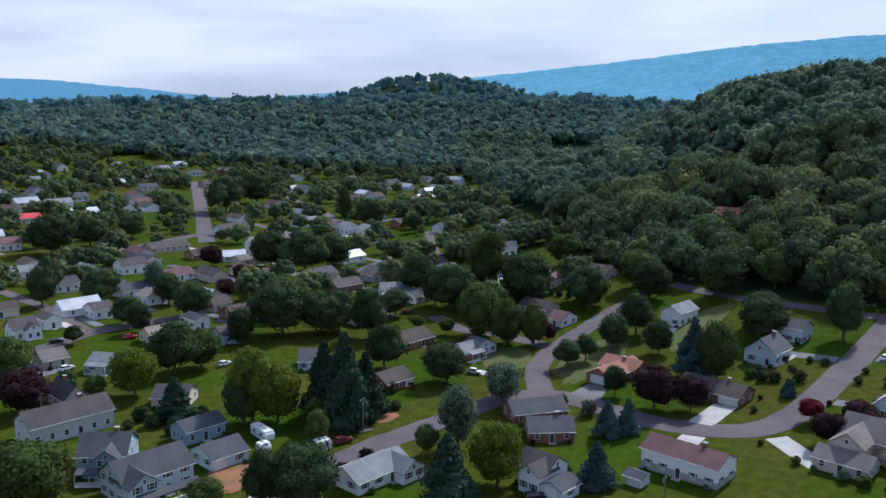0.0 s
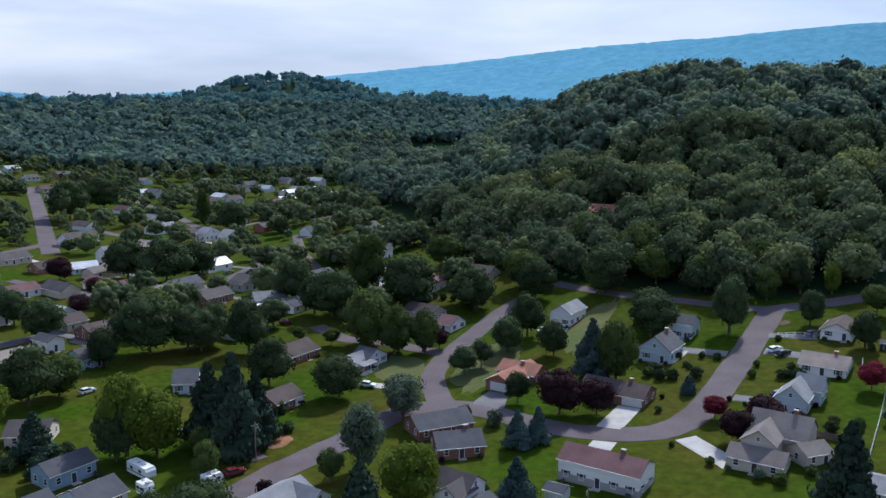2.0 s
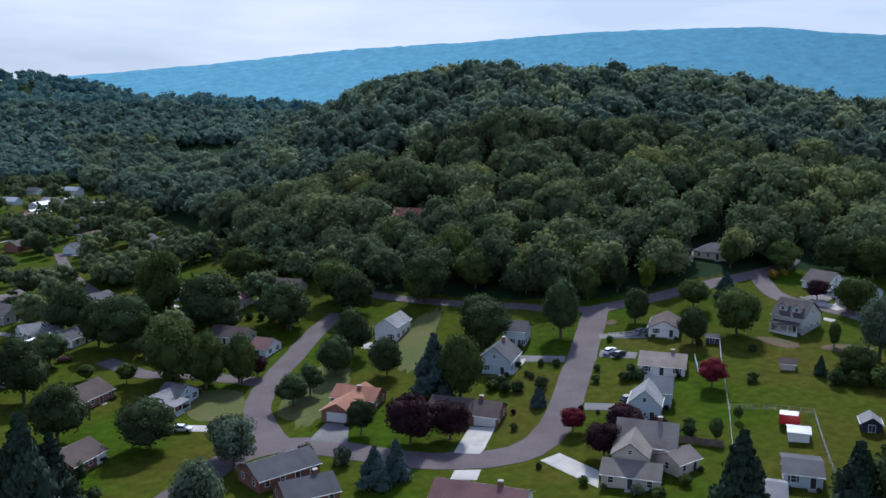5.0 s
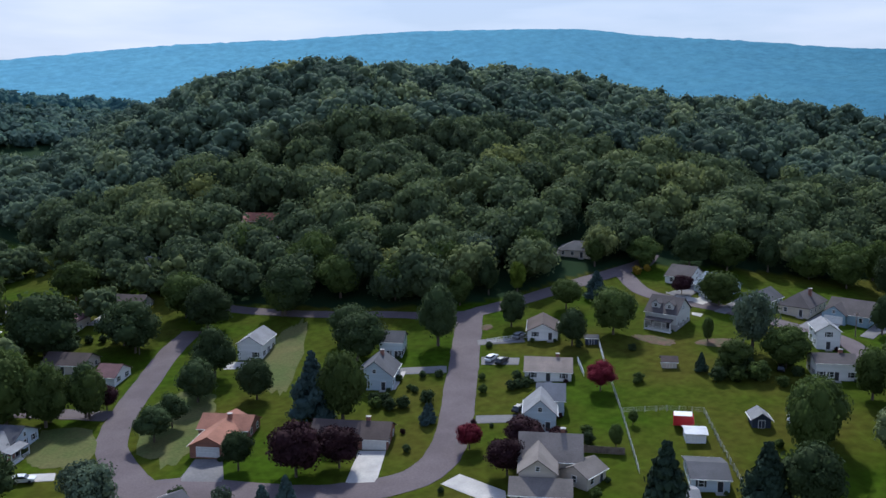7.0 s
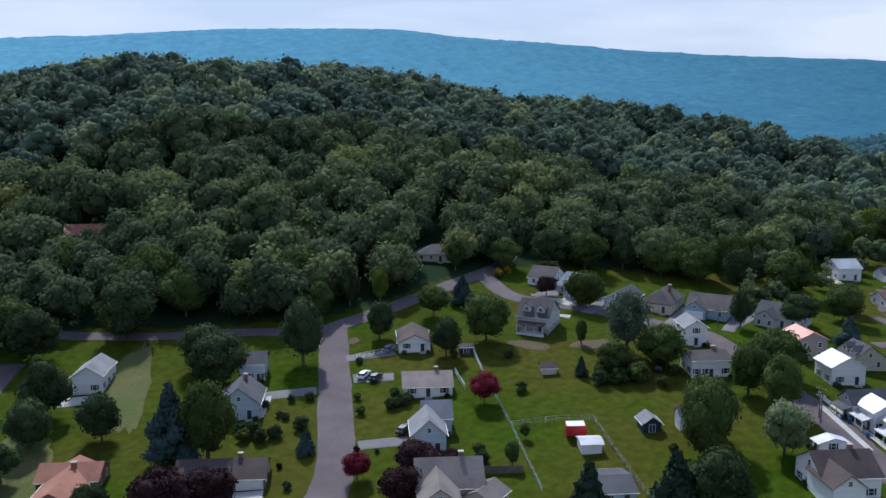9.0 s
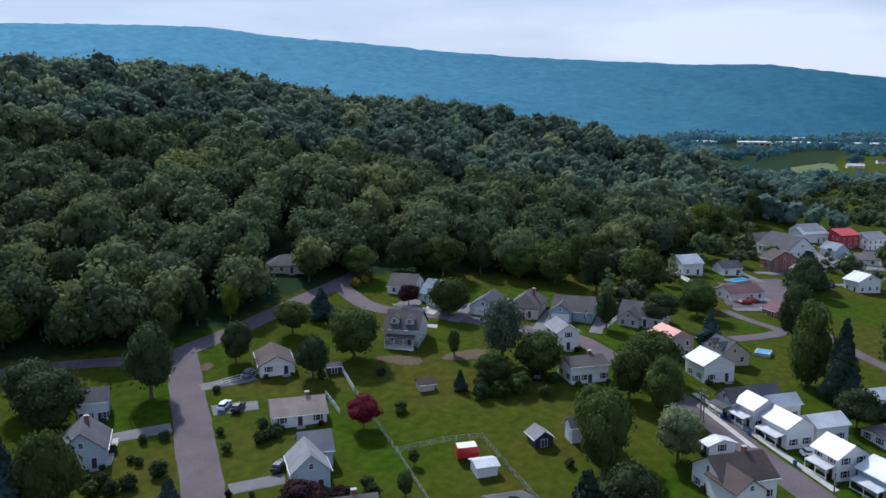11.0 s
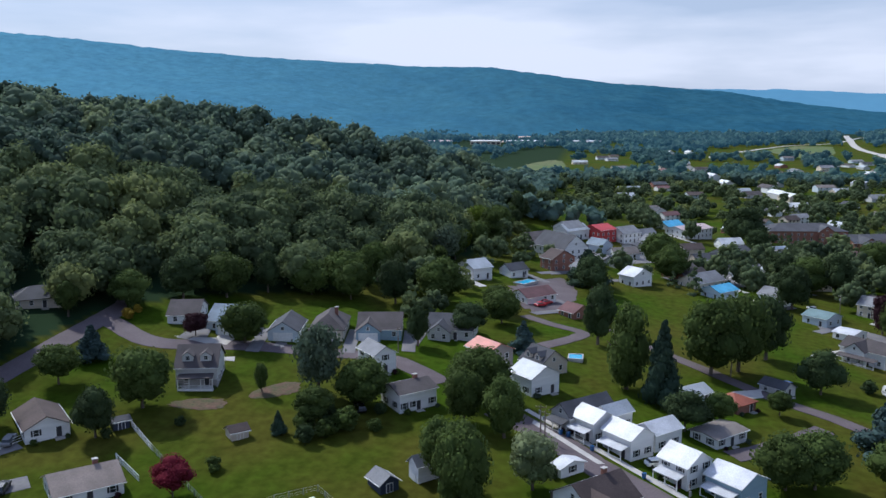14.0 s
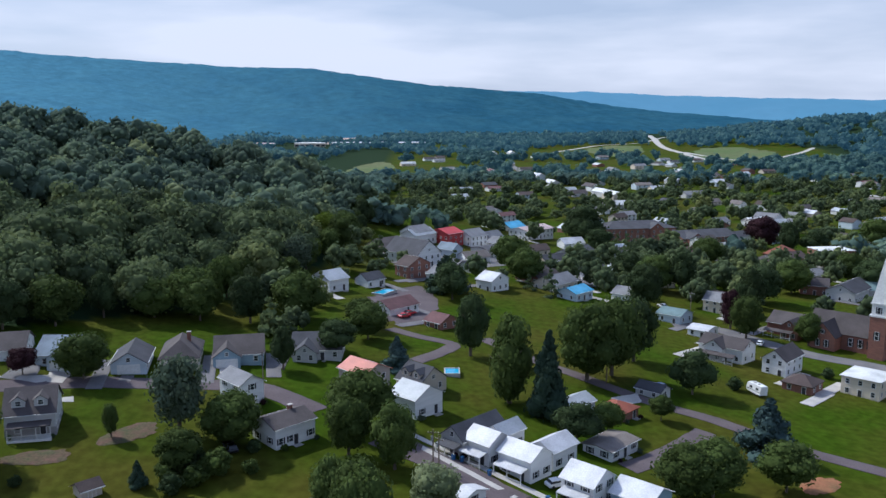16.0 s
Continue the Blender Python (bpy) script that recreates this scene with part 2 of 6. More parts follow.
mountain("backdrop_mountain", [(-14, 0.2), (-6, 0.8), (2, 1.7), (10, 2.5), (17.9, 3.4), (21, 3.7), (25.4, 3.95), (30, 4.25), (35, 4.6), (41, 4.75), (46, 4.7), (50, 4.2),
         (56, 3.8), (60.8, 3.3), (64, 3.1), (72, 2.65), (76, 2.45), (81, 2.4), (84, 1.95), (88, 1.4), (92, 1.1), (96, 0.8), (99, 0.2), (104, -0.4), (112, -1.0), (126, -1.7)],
         2250, 4000, -45, M_MOUNT, "long forested mountain ridge behind the valley, blue with painted haze")
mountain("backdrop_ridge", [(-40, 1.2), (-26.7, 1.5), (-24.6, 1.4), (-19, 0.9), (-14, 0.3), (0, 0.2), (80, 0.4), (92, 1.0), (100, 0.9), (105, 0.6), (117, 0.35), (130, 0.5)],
         3600, 4500, -40, M_RIDGE, "ridge on the far horizon, pale blue with painted haze")


# ---- leaves ----
def sphere_points(n, rng):
    k = np.arange(n) + 0.5
    ph, th = np.arccos(1 - 2 * k / n), np.pi * (1 + 5 ** 0.5) * k
    p = np.stack([np.cos(th) * np.sin(ph), np.sin(th) * np.sin(ph), np.cos(ph)], -1)
    return p + rng.normal(0, 0.06, p.shape)


def ico_lump(level):
    bm = bmesh.new()
    bmesh.ops.create_icosphere(bm, subdivisions=level, radius=1)
    v = np.array([q.co for q in bm.verts])
    f = np.array([[q.index for q in face.verts] for face in bm.faces])
    bm.free()
    return v, f


LUMPS = {1: ico_lump(1), 2: ico_lump(2)}


def crown_arrays(seed, lobes, cards, card, shape="round", level=1):
    """Corners, quads and triangles of a crown of unit height and width about 1: lobes of leaf clumps round a dark heart."""
    rng = np.random.default_rng(seed)
    LUMP_V, LUMP_F = LUMPS[level]
    cs = []
    for k in range(lobes):
        a, u = rng.uniform(0, 2 * np.pi), rng.uniform(0, 1)
        if shape == "cone":
            z = 0.04 + 0.92 * (k + 0.5) / lobes
            a = k * 2.2 + rng.uniform(-0.3, 0.3)
            r = 0.24 * (1 - z) + 0.025
            d = 0.3 * (1 - z) * rng.uniform(0.7, 1.15)
        elif shape == "oak":
            w = 1 - 1.5 * (k + 0.5) / lobes
            ring = math.sqrt(1 - w * w)
            out = rng.uniform(0.75, 1.1)
            z, d = 0.55 + 0.3 * w * out, 0.34 * ring * out
            a = k * 2.4 + rng.uniform(-0.35, 0.35)
            r = rng.uniform(0.14, 0.24)
        elif shape == "tall":
            z, d = 0.1 + 0.75 * u, rng.uniform(0.0, 0.22)
            r = 0.22 * (1.15 - abs(z - 0.45))
        else:
            u = (k + 0.5) / lobes
            z = 0.5 + 0.27 * (1 - 2 * u) + rng.uniform(-0.05, 0.05)
            d = 0.27 * math.sqrt(max(0.05, 1 - (1 - 2 * u) ** 2)) * rng.uniform(0.7, 1.2)
            a = k * 2.4 + rng.uniform(-0.4, 0.4)
            r = rng.uniform(0.12, 0.25)
        cs.append((d * math.cos(a), d * math.sin(a), z, r, r * (0.42 if shape == "cone" else 0.85)))
    if shape in ("round", "oak"):
        cs.append((0, 0, 0.5, 0.33, 0.36))
    verts, quads, tris = [], [], []
    n0 = 0
    for (x, y, z, r, rz) in cs:
        v = LUMP_V * np.array([r, r, rz]) * 0.82 * (1 + rng.normal(0, 0.09, (len(LUMP_V), 1))) + np.array([x, y, z])
        verts.append(v)
        tris.append(LUMP_F + n0)
        n0 += len(v)
    per = max(6, cards // len(cs))
    for (x, y, z, r, rz) in cs:
        d = sphere_points(per, rng)
        d = d / np.linalg.norm(d, axis=1, keepdims=True)
        p = d * np.array([r, r, rz]) * rng.uniform(0.88, 1.22, (per, 1)) + np.array([x, y, z])
        keep = d[:, 2] > -0.75
        p, d = p[keep], d[keep]
        nrm = d + rng.normal(0, 0.42, d.shape)
        nrm /= np.linalg.norm(nrm, axis=1, keepdims=True)
        t = np.cross(nrm, rng.normal(0, 1, nrm.shape))
        t /= np.linalg.norm(t, axis=1, keepdims=True)
        b = np.cross(nrm, t)
        s = card * rng.uniform(0.6, 1.3, (len(p), 1))
        q = np.stack([p - t * s - b * s * 0.7, p + t * s * 0.8 - b * s, p + t * s + b * s * 0.8, p - t * s * 0.7 + b * s], 1).reshape(-1, 3)
        quads.append(np.arange(len(q)).reshape(-1, 4) + n0)
        verts.append(q)
        n0 += len(q)
    return np.vstack(verts), np.vstack(quads), np.vstack(tris)


def wood(name, places, crowns, mat, label, category="forest"):
    """Many crowns joined: places are rows of x, y, z of the foot, height, width, turn, which crown, tint."""
    vs, qs, ts, tints, n0 = [], [], [], [], 0
    for x, y, z, h, w, turn, k, tint in places:
        v, q, t = crowns[int(k) % len(crowns)]
        c, s = math.cos(turn), math.sin(turn)
        out = np.stack([(v[:, 0] * c - v[:, 1] * s) * w + x, (v[:, 0] * s + v[:, 1] * c) * w + y, v[:, 2] * h + z], -1)
        vs.append(out)
        qs.append(q + n0)
        ts.append(t + n0)
        tints.append(np.full(len(v), tint))
        n0 += len(v)
    me = quick_mesh(name, np.vstack(vs), np.vstack(qs), np.vstack(ts), mat, np.concatenate(tints), smooth=False)
    return tagged(new(name, me), label, category, kind="stuff")


def plant_hill():
    """The wooded hill, the hills beyond it and the woods along the valley."""
    rng = np.random.default_rng(4)
    near_crowns = [crown_arrays(100 + k, 15, 900, 0.027, "oak") for k in range(8)] + [crown_arrays(120 + k, 9, 420, 0.034, "tall") for k in range(2)]
    far_crowns = [crown_arrays(140 + k, 12, 190, 0.036, "oak") for k in range(7)]
    near, far = [], []
    for gx in np.arange(20, 720, 13.0):
        for gy in np.arange(160, 980, 13.0):
            x, y = gx + rng.uniform(-5, 5), gy + rng.uniform(-5, 5)
            if y < edge_of_wood(x) or (y < 430 and not clear_of(x, y, 2.0)):
                continue
            if y > 690 and 110 < x < 560:
                continue
            big = rng.beta(1.6, 2.2)
            h = 11.5 + 12.5 * big
            w = max(13.5, h * rng.uniform(0.9, 1.2))
            row = (x, y, ground(x, y) - 0.14 * h, h * 1.1, w, rng.uniform(0, 6.3), rng.integers(0, 100), rng.beta(1.2, 1.9))
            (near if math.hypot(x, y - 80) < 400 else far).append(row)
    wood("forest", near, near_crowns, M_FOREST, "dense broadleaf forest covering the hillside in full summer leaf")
    wood("forest_beyond", far, far_crowns, M_HAZED_BACKWOOD, "broadleaf forest on the back of the hill")
    mids = [crown_arrays(160 + k, 3, 14, 0.1) for k in range(6)]
    lumps = [crown_arrays(170 + k, 1, 12, 0.14) for k in range(5)]
    for name, count, r0, r1, crowns, mat, words in (("far_woods", 4600, 480, 1050, mids, M_HAZED_FARWOOD, "distant woods over the hills and the valley floor"),
                                                    ("farther_woods", 4200, 1050, 1650, mids, M_HALF_HAZEWOOD, "distant woods beyond the town, faintly blue with painted haze"),
                                                    ("backdrop_woods", 6600, 1650, 2750, lumps, M_HAZEWOOD, "woods on the farthest hills, blue with painted haze")):
        rows = []
        while len(rows) < count:
            b, r = rng.uniform(-34, 122), rng.uniform(r0, r1)
            x, y = r * math.sin(radians(b)), 80 + r * math.cos(radians(b))
            if 20 < x < 720 and edge_of_wood(x) < y < 980:
                continue
            if (-420 < x < 60 and y < 860) or (480 < x < 1000 and -420 < y < 190) or (b < 75 and r > 2250):
                continue
            if b > 75 and (not clear_of(x, y, 14 if r < 1300 else 26) or (900 < r < 2000 and y > -500 and noise.noise((x * 0.004, y * 0.004, 7.0)) > 0.2)):
                continue
            if ((78 < b < 89 and 1450 < r < 2150) or (92 < b < 107 and 1150 < r < 1950)) and noise.noise((x * 0.006, y * 0.006, 3.0)) > 0.02:
                continue
            h = rng.uniform(11, 18) * (1 + r / 5000)
            rows.append((x, y, ground(x, y) - 2, h, h * rng.uniform(0.9, 1.3), rng.uniform(0, 6.3), rng.integers(0, 100), rng.beta(2, 3)))
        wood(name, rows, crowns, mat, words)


# ---- surfaces of the town ----
M_ROAD = material("asphalt", (0.095, 0.075, 0.08), (0.125, 0.101, 0.106), 0.12, 0.9, 0.15, 2.5, 0.1, spec=0.2)
M_PALE = material("pale_asphalt", (0.13, 0.125, 0.13), (0.17, 0.16, 0.16), 0.2, 0.9, 0.12, 2.0)
M_CONC = material("concrete", (0.46, 0.43, 0.4), (0.36, 0.34, 0.32), 0.3, 0.9, 0.1, 3.0)
M_SOIL = material("red_soil", (0.28, 0.12, 0.06), (0.17, 0.1, 0.045), 0.25, 1.0, 0.2, 2.0)
M_SOILPALE = material("pale_soil", (0.4, 0.24, 0.18), (0.5, 0.42, 0.36), 0.02, 1.0, 0.2, 0.2)
M_MULCH = material("mulch", (0.11, 0.065, 0.045), (0.07, 0.07, 0.03), 0.4, 1.0, 0.3, 2.0)
M_DRY = material("dry_grass", (0.11, 0.105, 0.04), (0.075, 0.095, 0.028), 0.12, 1.0, 0.2, 1.5, spec=0.1)
M_FIELD = material("field", (0.09, 0.13, 0.045), (0.12, 0.13, 0.06), 0.01, 1.0, 0.2, 0.1, spec=0.1)
M_GLASS = material("window_glass", (0.02, 0.025, 0.03), (0.03, 0.035, 0.04), 2.0, 0.08, spec=0.6)
M_TRIM = material("white_trim", (0.72, 0.72, 0.7), (0.62, 0.62, 0.6), 1.5, 0.6)
M_DARK = material("dark_paint", (0.03, 0.03, 0.035), (0.045, 0.045, 0.05), 2.0, 0.6)
M_BARK = material("bark", (0.09, 0.07, 0.055), (0.13, 0.105, 0.085), 1.5, 0.95, 0.3, 8.0, 0.4, stretch=(3, 3, 0.6))
M_TYRE = material("tyre", (0.02, 0.02, 0.02), (0.03, 0.03, 0.03), 4, 0.9)
M_WATER = material("pool_water", (0.03, 0.3, 0.5), (0.04, 0.36, 0.55), 1.0, 0.08, spec=0.5)
M_WOODPOLE = material("weathered_wood", (0.13, 0.1, 0.08), (0.2, 0.16, 0.13), 1.0, 0.95, 0.2, 6.0)
M_STEEL = material("galvanised_wire", (0.35, 0.36, 0.37), (0.28, 0.29, 0.3), 1.0, 0.5, metal=0.6)


def siding(name, a):
    b = tuple(0.86 * c for c in a)
    return material(name, a, b, 0.25, 0.7, 0.06, 5.0, 0.15, stretch=(0.4, 0.4, 4.0), vary=0.06)


def roofing(name, a, rough=0.9, metal=0.0):
    b = tuple(0.72 * c for c in a)
    return material(name, a, b, 0.22, rough, 0.16, 3.5, 0.25, metal, vary=0.08)


WALLS = {"white": (siding("white_siding", (0.74, 0.74, 0.73)), "white"), "pale_blue": (siding("pale_blue_siding", (0.5, 0.57, 0.62)), "pale blue"),
         "blue_grey": (siding("blue_siding", (0.26, 0.36, 0.43)), "blue-grey"), "light_grey": (siding("grey_siding", (0.5, 0.5, 0.49)), "light grey"),
         "tan": (siding("tan_siding", (0.52, 0.46, 0.38)), "tan"), "cream": (siding("cream_siding", (0.62, 0.54, 0.42)), "cream"),
         "taupe": (siding("taupe_siding", (0.33, 0.28, 0.26)), "taupe"), "navy": (siding("navy_boards", (0.035, 0.045, 0.075)), "navy"),
         "red_paint": (siding("red_boards", (0.4, 0.05, 0.05)), "red"), "stone": (siding("stone_wall", (0.33, 0.32, 0.31)), "stone"),
         "brick": (material("brick", (0.26, 0.12, 0.085), (0.2, 0.1, 0.075), 0.5, 0.9, 0.25, 6.0, 0.3, stretch=(1, 1, 3), vary=0.15), "brick")}
ROOFS = {"grey": (roofing("grey_shingle", (0.08, 0.08, 0.09)), "grey shingle"), "light_grey": (roofing("light_shingle", (0.22, 0.22, 0.23)), "light grey shingle"),
         "brown": (roofing("brown_shingle", (0.085, 0.063, 0.058)), "brown shingle"), "tan": (roofing("tan_shingle", (0.27, 0.22, 0.19)), "tan shingle"),
         "tan_grey": (roofing("taupe_shingle", (0.19, 0.165, 0.15)), "taupe shingle"), "brown_grey": (roofing("umber_shingle", (0.09, 0.077, 0.076)), "grey-brown shingle"),
         "maroon": (roofing("maroon_shingle", (0.16, 0.085, 0.085)), "maroon shingle"), "orange": (roofing("terracotta_shingle", (0.33, 0.15, 0.1)), "terracotta shingle"),
         "orange_metal": (roofing("orange_metal", (0.5, 0.16, 0.11), 0.45), "orange-red metal"), "red": (roofing("red_metal", (0.55, 0.06, 0.06), 0.45), "red metal"),
         "rust": (roofing("rusty_metal", (0.28, 0.085, 0.05), 0.6), "rust-red metal"), "metal": (roofing("grey_metal", (0.42, 0.44, 0.46), 0.4), "grey metal"),
         "white_metal": (roofing("white_metal", (0.6, 0.6, 0.62), 0.45), "white metal"), "white_flat": (roofing("white_membrane", (0.66, 0.66, 0.64), 0.7), "flat white"),
         "blue_grey_roof": (roofing("blue_shingle", (0.21, 0.25, 0.29)), "blue-grey shingle"), "green_metal": (roofing("green_metal", (0.17, 0.24, 0.24), 0.45), "grey-green metal"),
         "sky_blue": (roofing("blue_tarp", (0.12, 0.42, 0.65), 0.5), "bright blue"), "pink_metal": (roofing("pinkish_metal", (0.55, 0.42, 0.4), 0.45), "pinkish metal")}


# ---- small shapes ----
def box_data(x0, x1, y0, y1, z0, z1):
    v = [(x0, y0, z0), (x1, y0, z0), (x1, y1, z0), (x0, y1, z0), (x0, y0, z1), (x1, y0, z1), (x1, y1, z1), (x0, y1, z1)]
    return v, [(0, 3, 2, 1), (4, 5, 6, 7), (0, 1, 5, 4), (1, 2, 6, 5), (2, 3, 7, 6), (3, 0, 4, 7)]


def joined(*pieces):
    verts, faces = [], []
    for v, f in pieces:
        n = len(verts)
        verts += list(v)
        faces += [tuple(i + n for i in q) for q in f]
    return verts, faces


def part(name, data, mat, parent, label="", at=None):
    ob = mesh_object(name, data[0], data[1], mat, parent, label)
    if at is not None:
        ob.matrix_local = at
    return ob


SHARED = {}


def shared_part(key, name, data, mat, parent, at, label=""):
    """An object of its own on a mesh that alike pieces share."""
    if key not in SHARED:
        me = bpy.data.meshes.new(name)
        me.from_pydata(*[list(data[0]), [], list(data[1])])
        me.materials.append(mat)
        SHARED[key] = me
    ob = new(name, SHARED[key])
    ob.parent = parent
    ob.matrix_local = at
    return tagged(ob, label)


SHUTTERED = [False]


def window(parent, m, w, h):
    """A frame of four bars with a mullion, proud of the wall, and its pane. m: centre of the opening, y inwards."""
    t, d = 0.11, 0.07
    bars = joined(box_data(-w / 2 - t, w / 2 + t, -d, 0.02, h / 2, h / 2 + t), box_data(-w / 2 - t, w / 2 + t, -d - 0.04, 0.02, -h / 2 - t, -h / 2),
                  box_data(-w / 2 - t, -w / 2, -d, 0.02, -h / 2, h / 2), box_data(w / 2, w / 2 + t, -d, 0.02, -h / 2, h / 2),
                  box_data(-w / 2, w / 2, -d + 0.01, 0.0, -0.035, 0.035))
    f = shared_part(("wf", w, h), "window", bars, M_TRIM, parent, m)
    if SHUTTERED[0] and h > 1:
        for u in (-w / 2 - t - 0.2, w / 2 + t + 0.2):
            shared_part(("ws", w, h), "shutter", joined(box_data(-0.18, 0.18, -0.05, 0.01, -h / 2, -0.04), box_data(-0.18, 0.18, -0.05, 0.01, 0.04, h / 2), box_data(-0.18, 0.18, -0.035, 0.01, -0.04, 0.04)), M_DARK, f, pose(u, 0, 0))
    shared_part(("wp", w, h), "pane", box_data(-w / 2, w / 2, -0.03, 0.01, -h / 2, h / 2), M_GLASS, f, Matrix())


def roof_gable(lx, ly, z, rise, over=0.4, t=0.16):
    """Two slabs that meet at a ridge along x."""
    a, s = lx / 2 + over, rise / (ly / 2)
    e, ze = ly / 2 + over, z - over * s
    v = []
    for x in (-a, a):
        v += [(x, -e, ze), (x, 0, z + rise), (x, e, ze), (x, e, ze + t), (x, 0, z + rise + t * 1.15), (x, -e, ze + t)]
    f = [(0, 1, 4, 5), (1, 2, 3, 4), (11, 10, 7, 6), (10, 9, 8, 7)]
    f += [(0, 6, 7, 1), (1, 7, 8, 2), (2, 8, 9, 3), (3, 9, 10, 4), (4, 10, 11, 5), (5, 11, 6, 0)]
    return v, [q[::-1] for q in f]


def roof_hip(lx, ly, z, rise, over=0.45, t=0.16):
    a, e = lx / 2 + over, ly / 2 + over
    r = max(lx, ly) / 2 - min(lx, ly) / 2 * 0.9
    p, q = ((-r, 0), (r, 0)) if lx >= ly else ((0, -r), (0, r))
    v = [(-a, -e, z), (a, -e, z), (a, e, z), (-a, e, z), (-a, -e, z + t), (a, -e, z + t), (a, e, z + t), (-a, e, z + t), (*p, z + rise + t), (*q, z + rise + t)]
    f = [(3, 2, 1, 0), (0, 1, 5, 4), (1, 2, 6, 5), (2, 3, 7, 6), (3, 0, 4, 7)]
    f += [(4, 5, 9, 8), (6, 7, 8, 9), (5, 6, 9), (7, 4, 8)] if lx >= ly else [(5, 6, 9, 8), (7, 4, 8, 9), (4, 5, 8), (6, 7, 9)]
    return v, f


def walls_gable(lx, ly, z0, z, rise):
    a, e = lx / 2, ly / 2
    v = []
    for x in (-a, a):
        v += [(x, -e, z0), (x, e, z0), (x, e, z), (x, 0, z + rise), (x, -e, z)]
    return v, [(0, 4, 3, 2, 1), (5, 6, 7, 8, 9), (0, 5, 9, 4), (1, 2, 7, 6), (2, 3, 8, 7), (3, 4, 9, 8), (0, 1, 6, 5)]


PLACED, GARDENS = [], []


FAR_HOUSES = []


def far_house(x, y, turn, length, depth, h, rise, wall, roof):
    """One of the houses too far off to stand alone: its walls and roof are joined with the others."""
    PLACED.append((x, y, length / 2))
    m = pose(x, y, float(ground(x, y)), 0, 0, turn)
    for data, mat in ((walls_gable(length, depth, -2.5, h, rise), WALLS[wall][0]), (roof_gable(length, depth, h, rise), ROOFS[roof][0]),
                      (joined(*[box_data(u * length - 0.6, u * length + 0.6, -depth / 2 - 0.06, -depth / 2 + 0.02, z, z + 1.4) for u in (-0.3, 0.0, 0.3) for z in ((1.0, 3.4) if h > 4.2 else (1.0,))]), M_GLASS)):
        FAR_HOUSES.append(([tuple(m @ Vector(v)) for v in data[0]], data[1], mat))


def build_far_houses():
    mats = []
    for _, _, mat in FAR_HOUSES:
        if mat not in mats:
            mats.append(mat)
    data = joined(*[(v, f) for v, f, _ in FAR_HOUSES])
    ob = mesh_object("far_houses", data[0], data[1], mats[0])
    for mat in mats[1:]:
        ob.data.materials.append(mat)
    ob.data.polygons.foreach_set("material_index", [mats.index(mat) for _, f, mat in FAR_HOUSES for _ in f])
    return tagged(ob, "pale houses with gabled roofs strewn through the distant town", "houses", kind="stuff")


def gap_side(garage):
    return 0.0 if garage is None else garage[0]


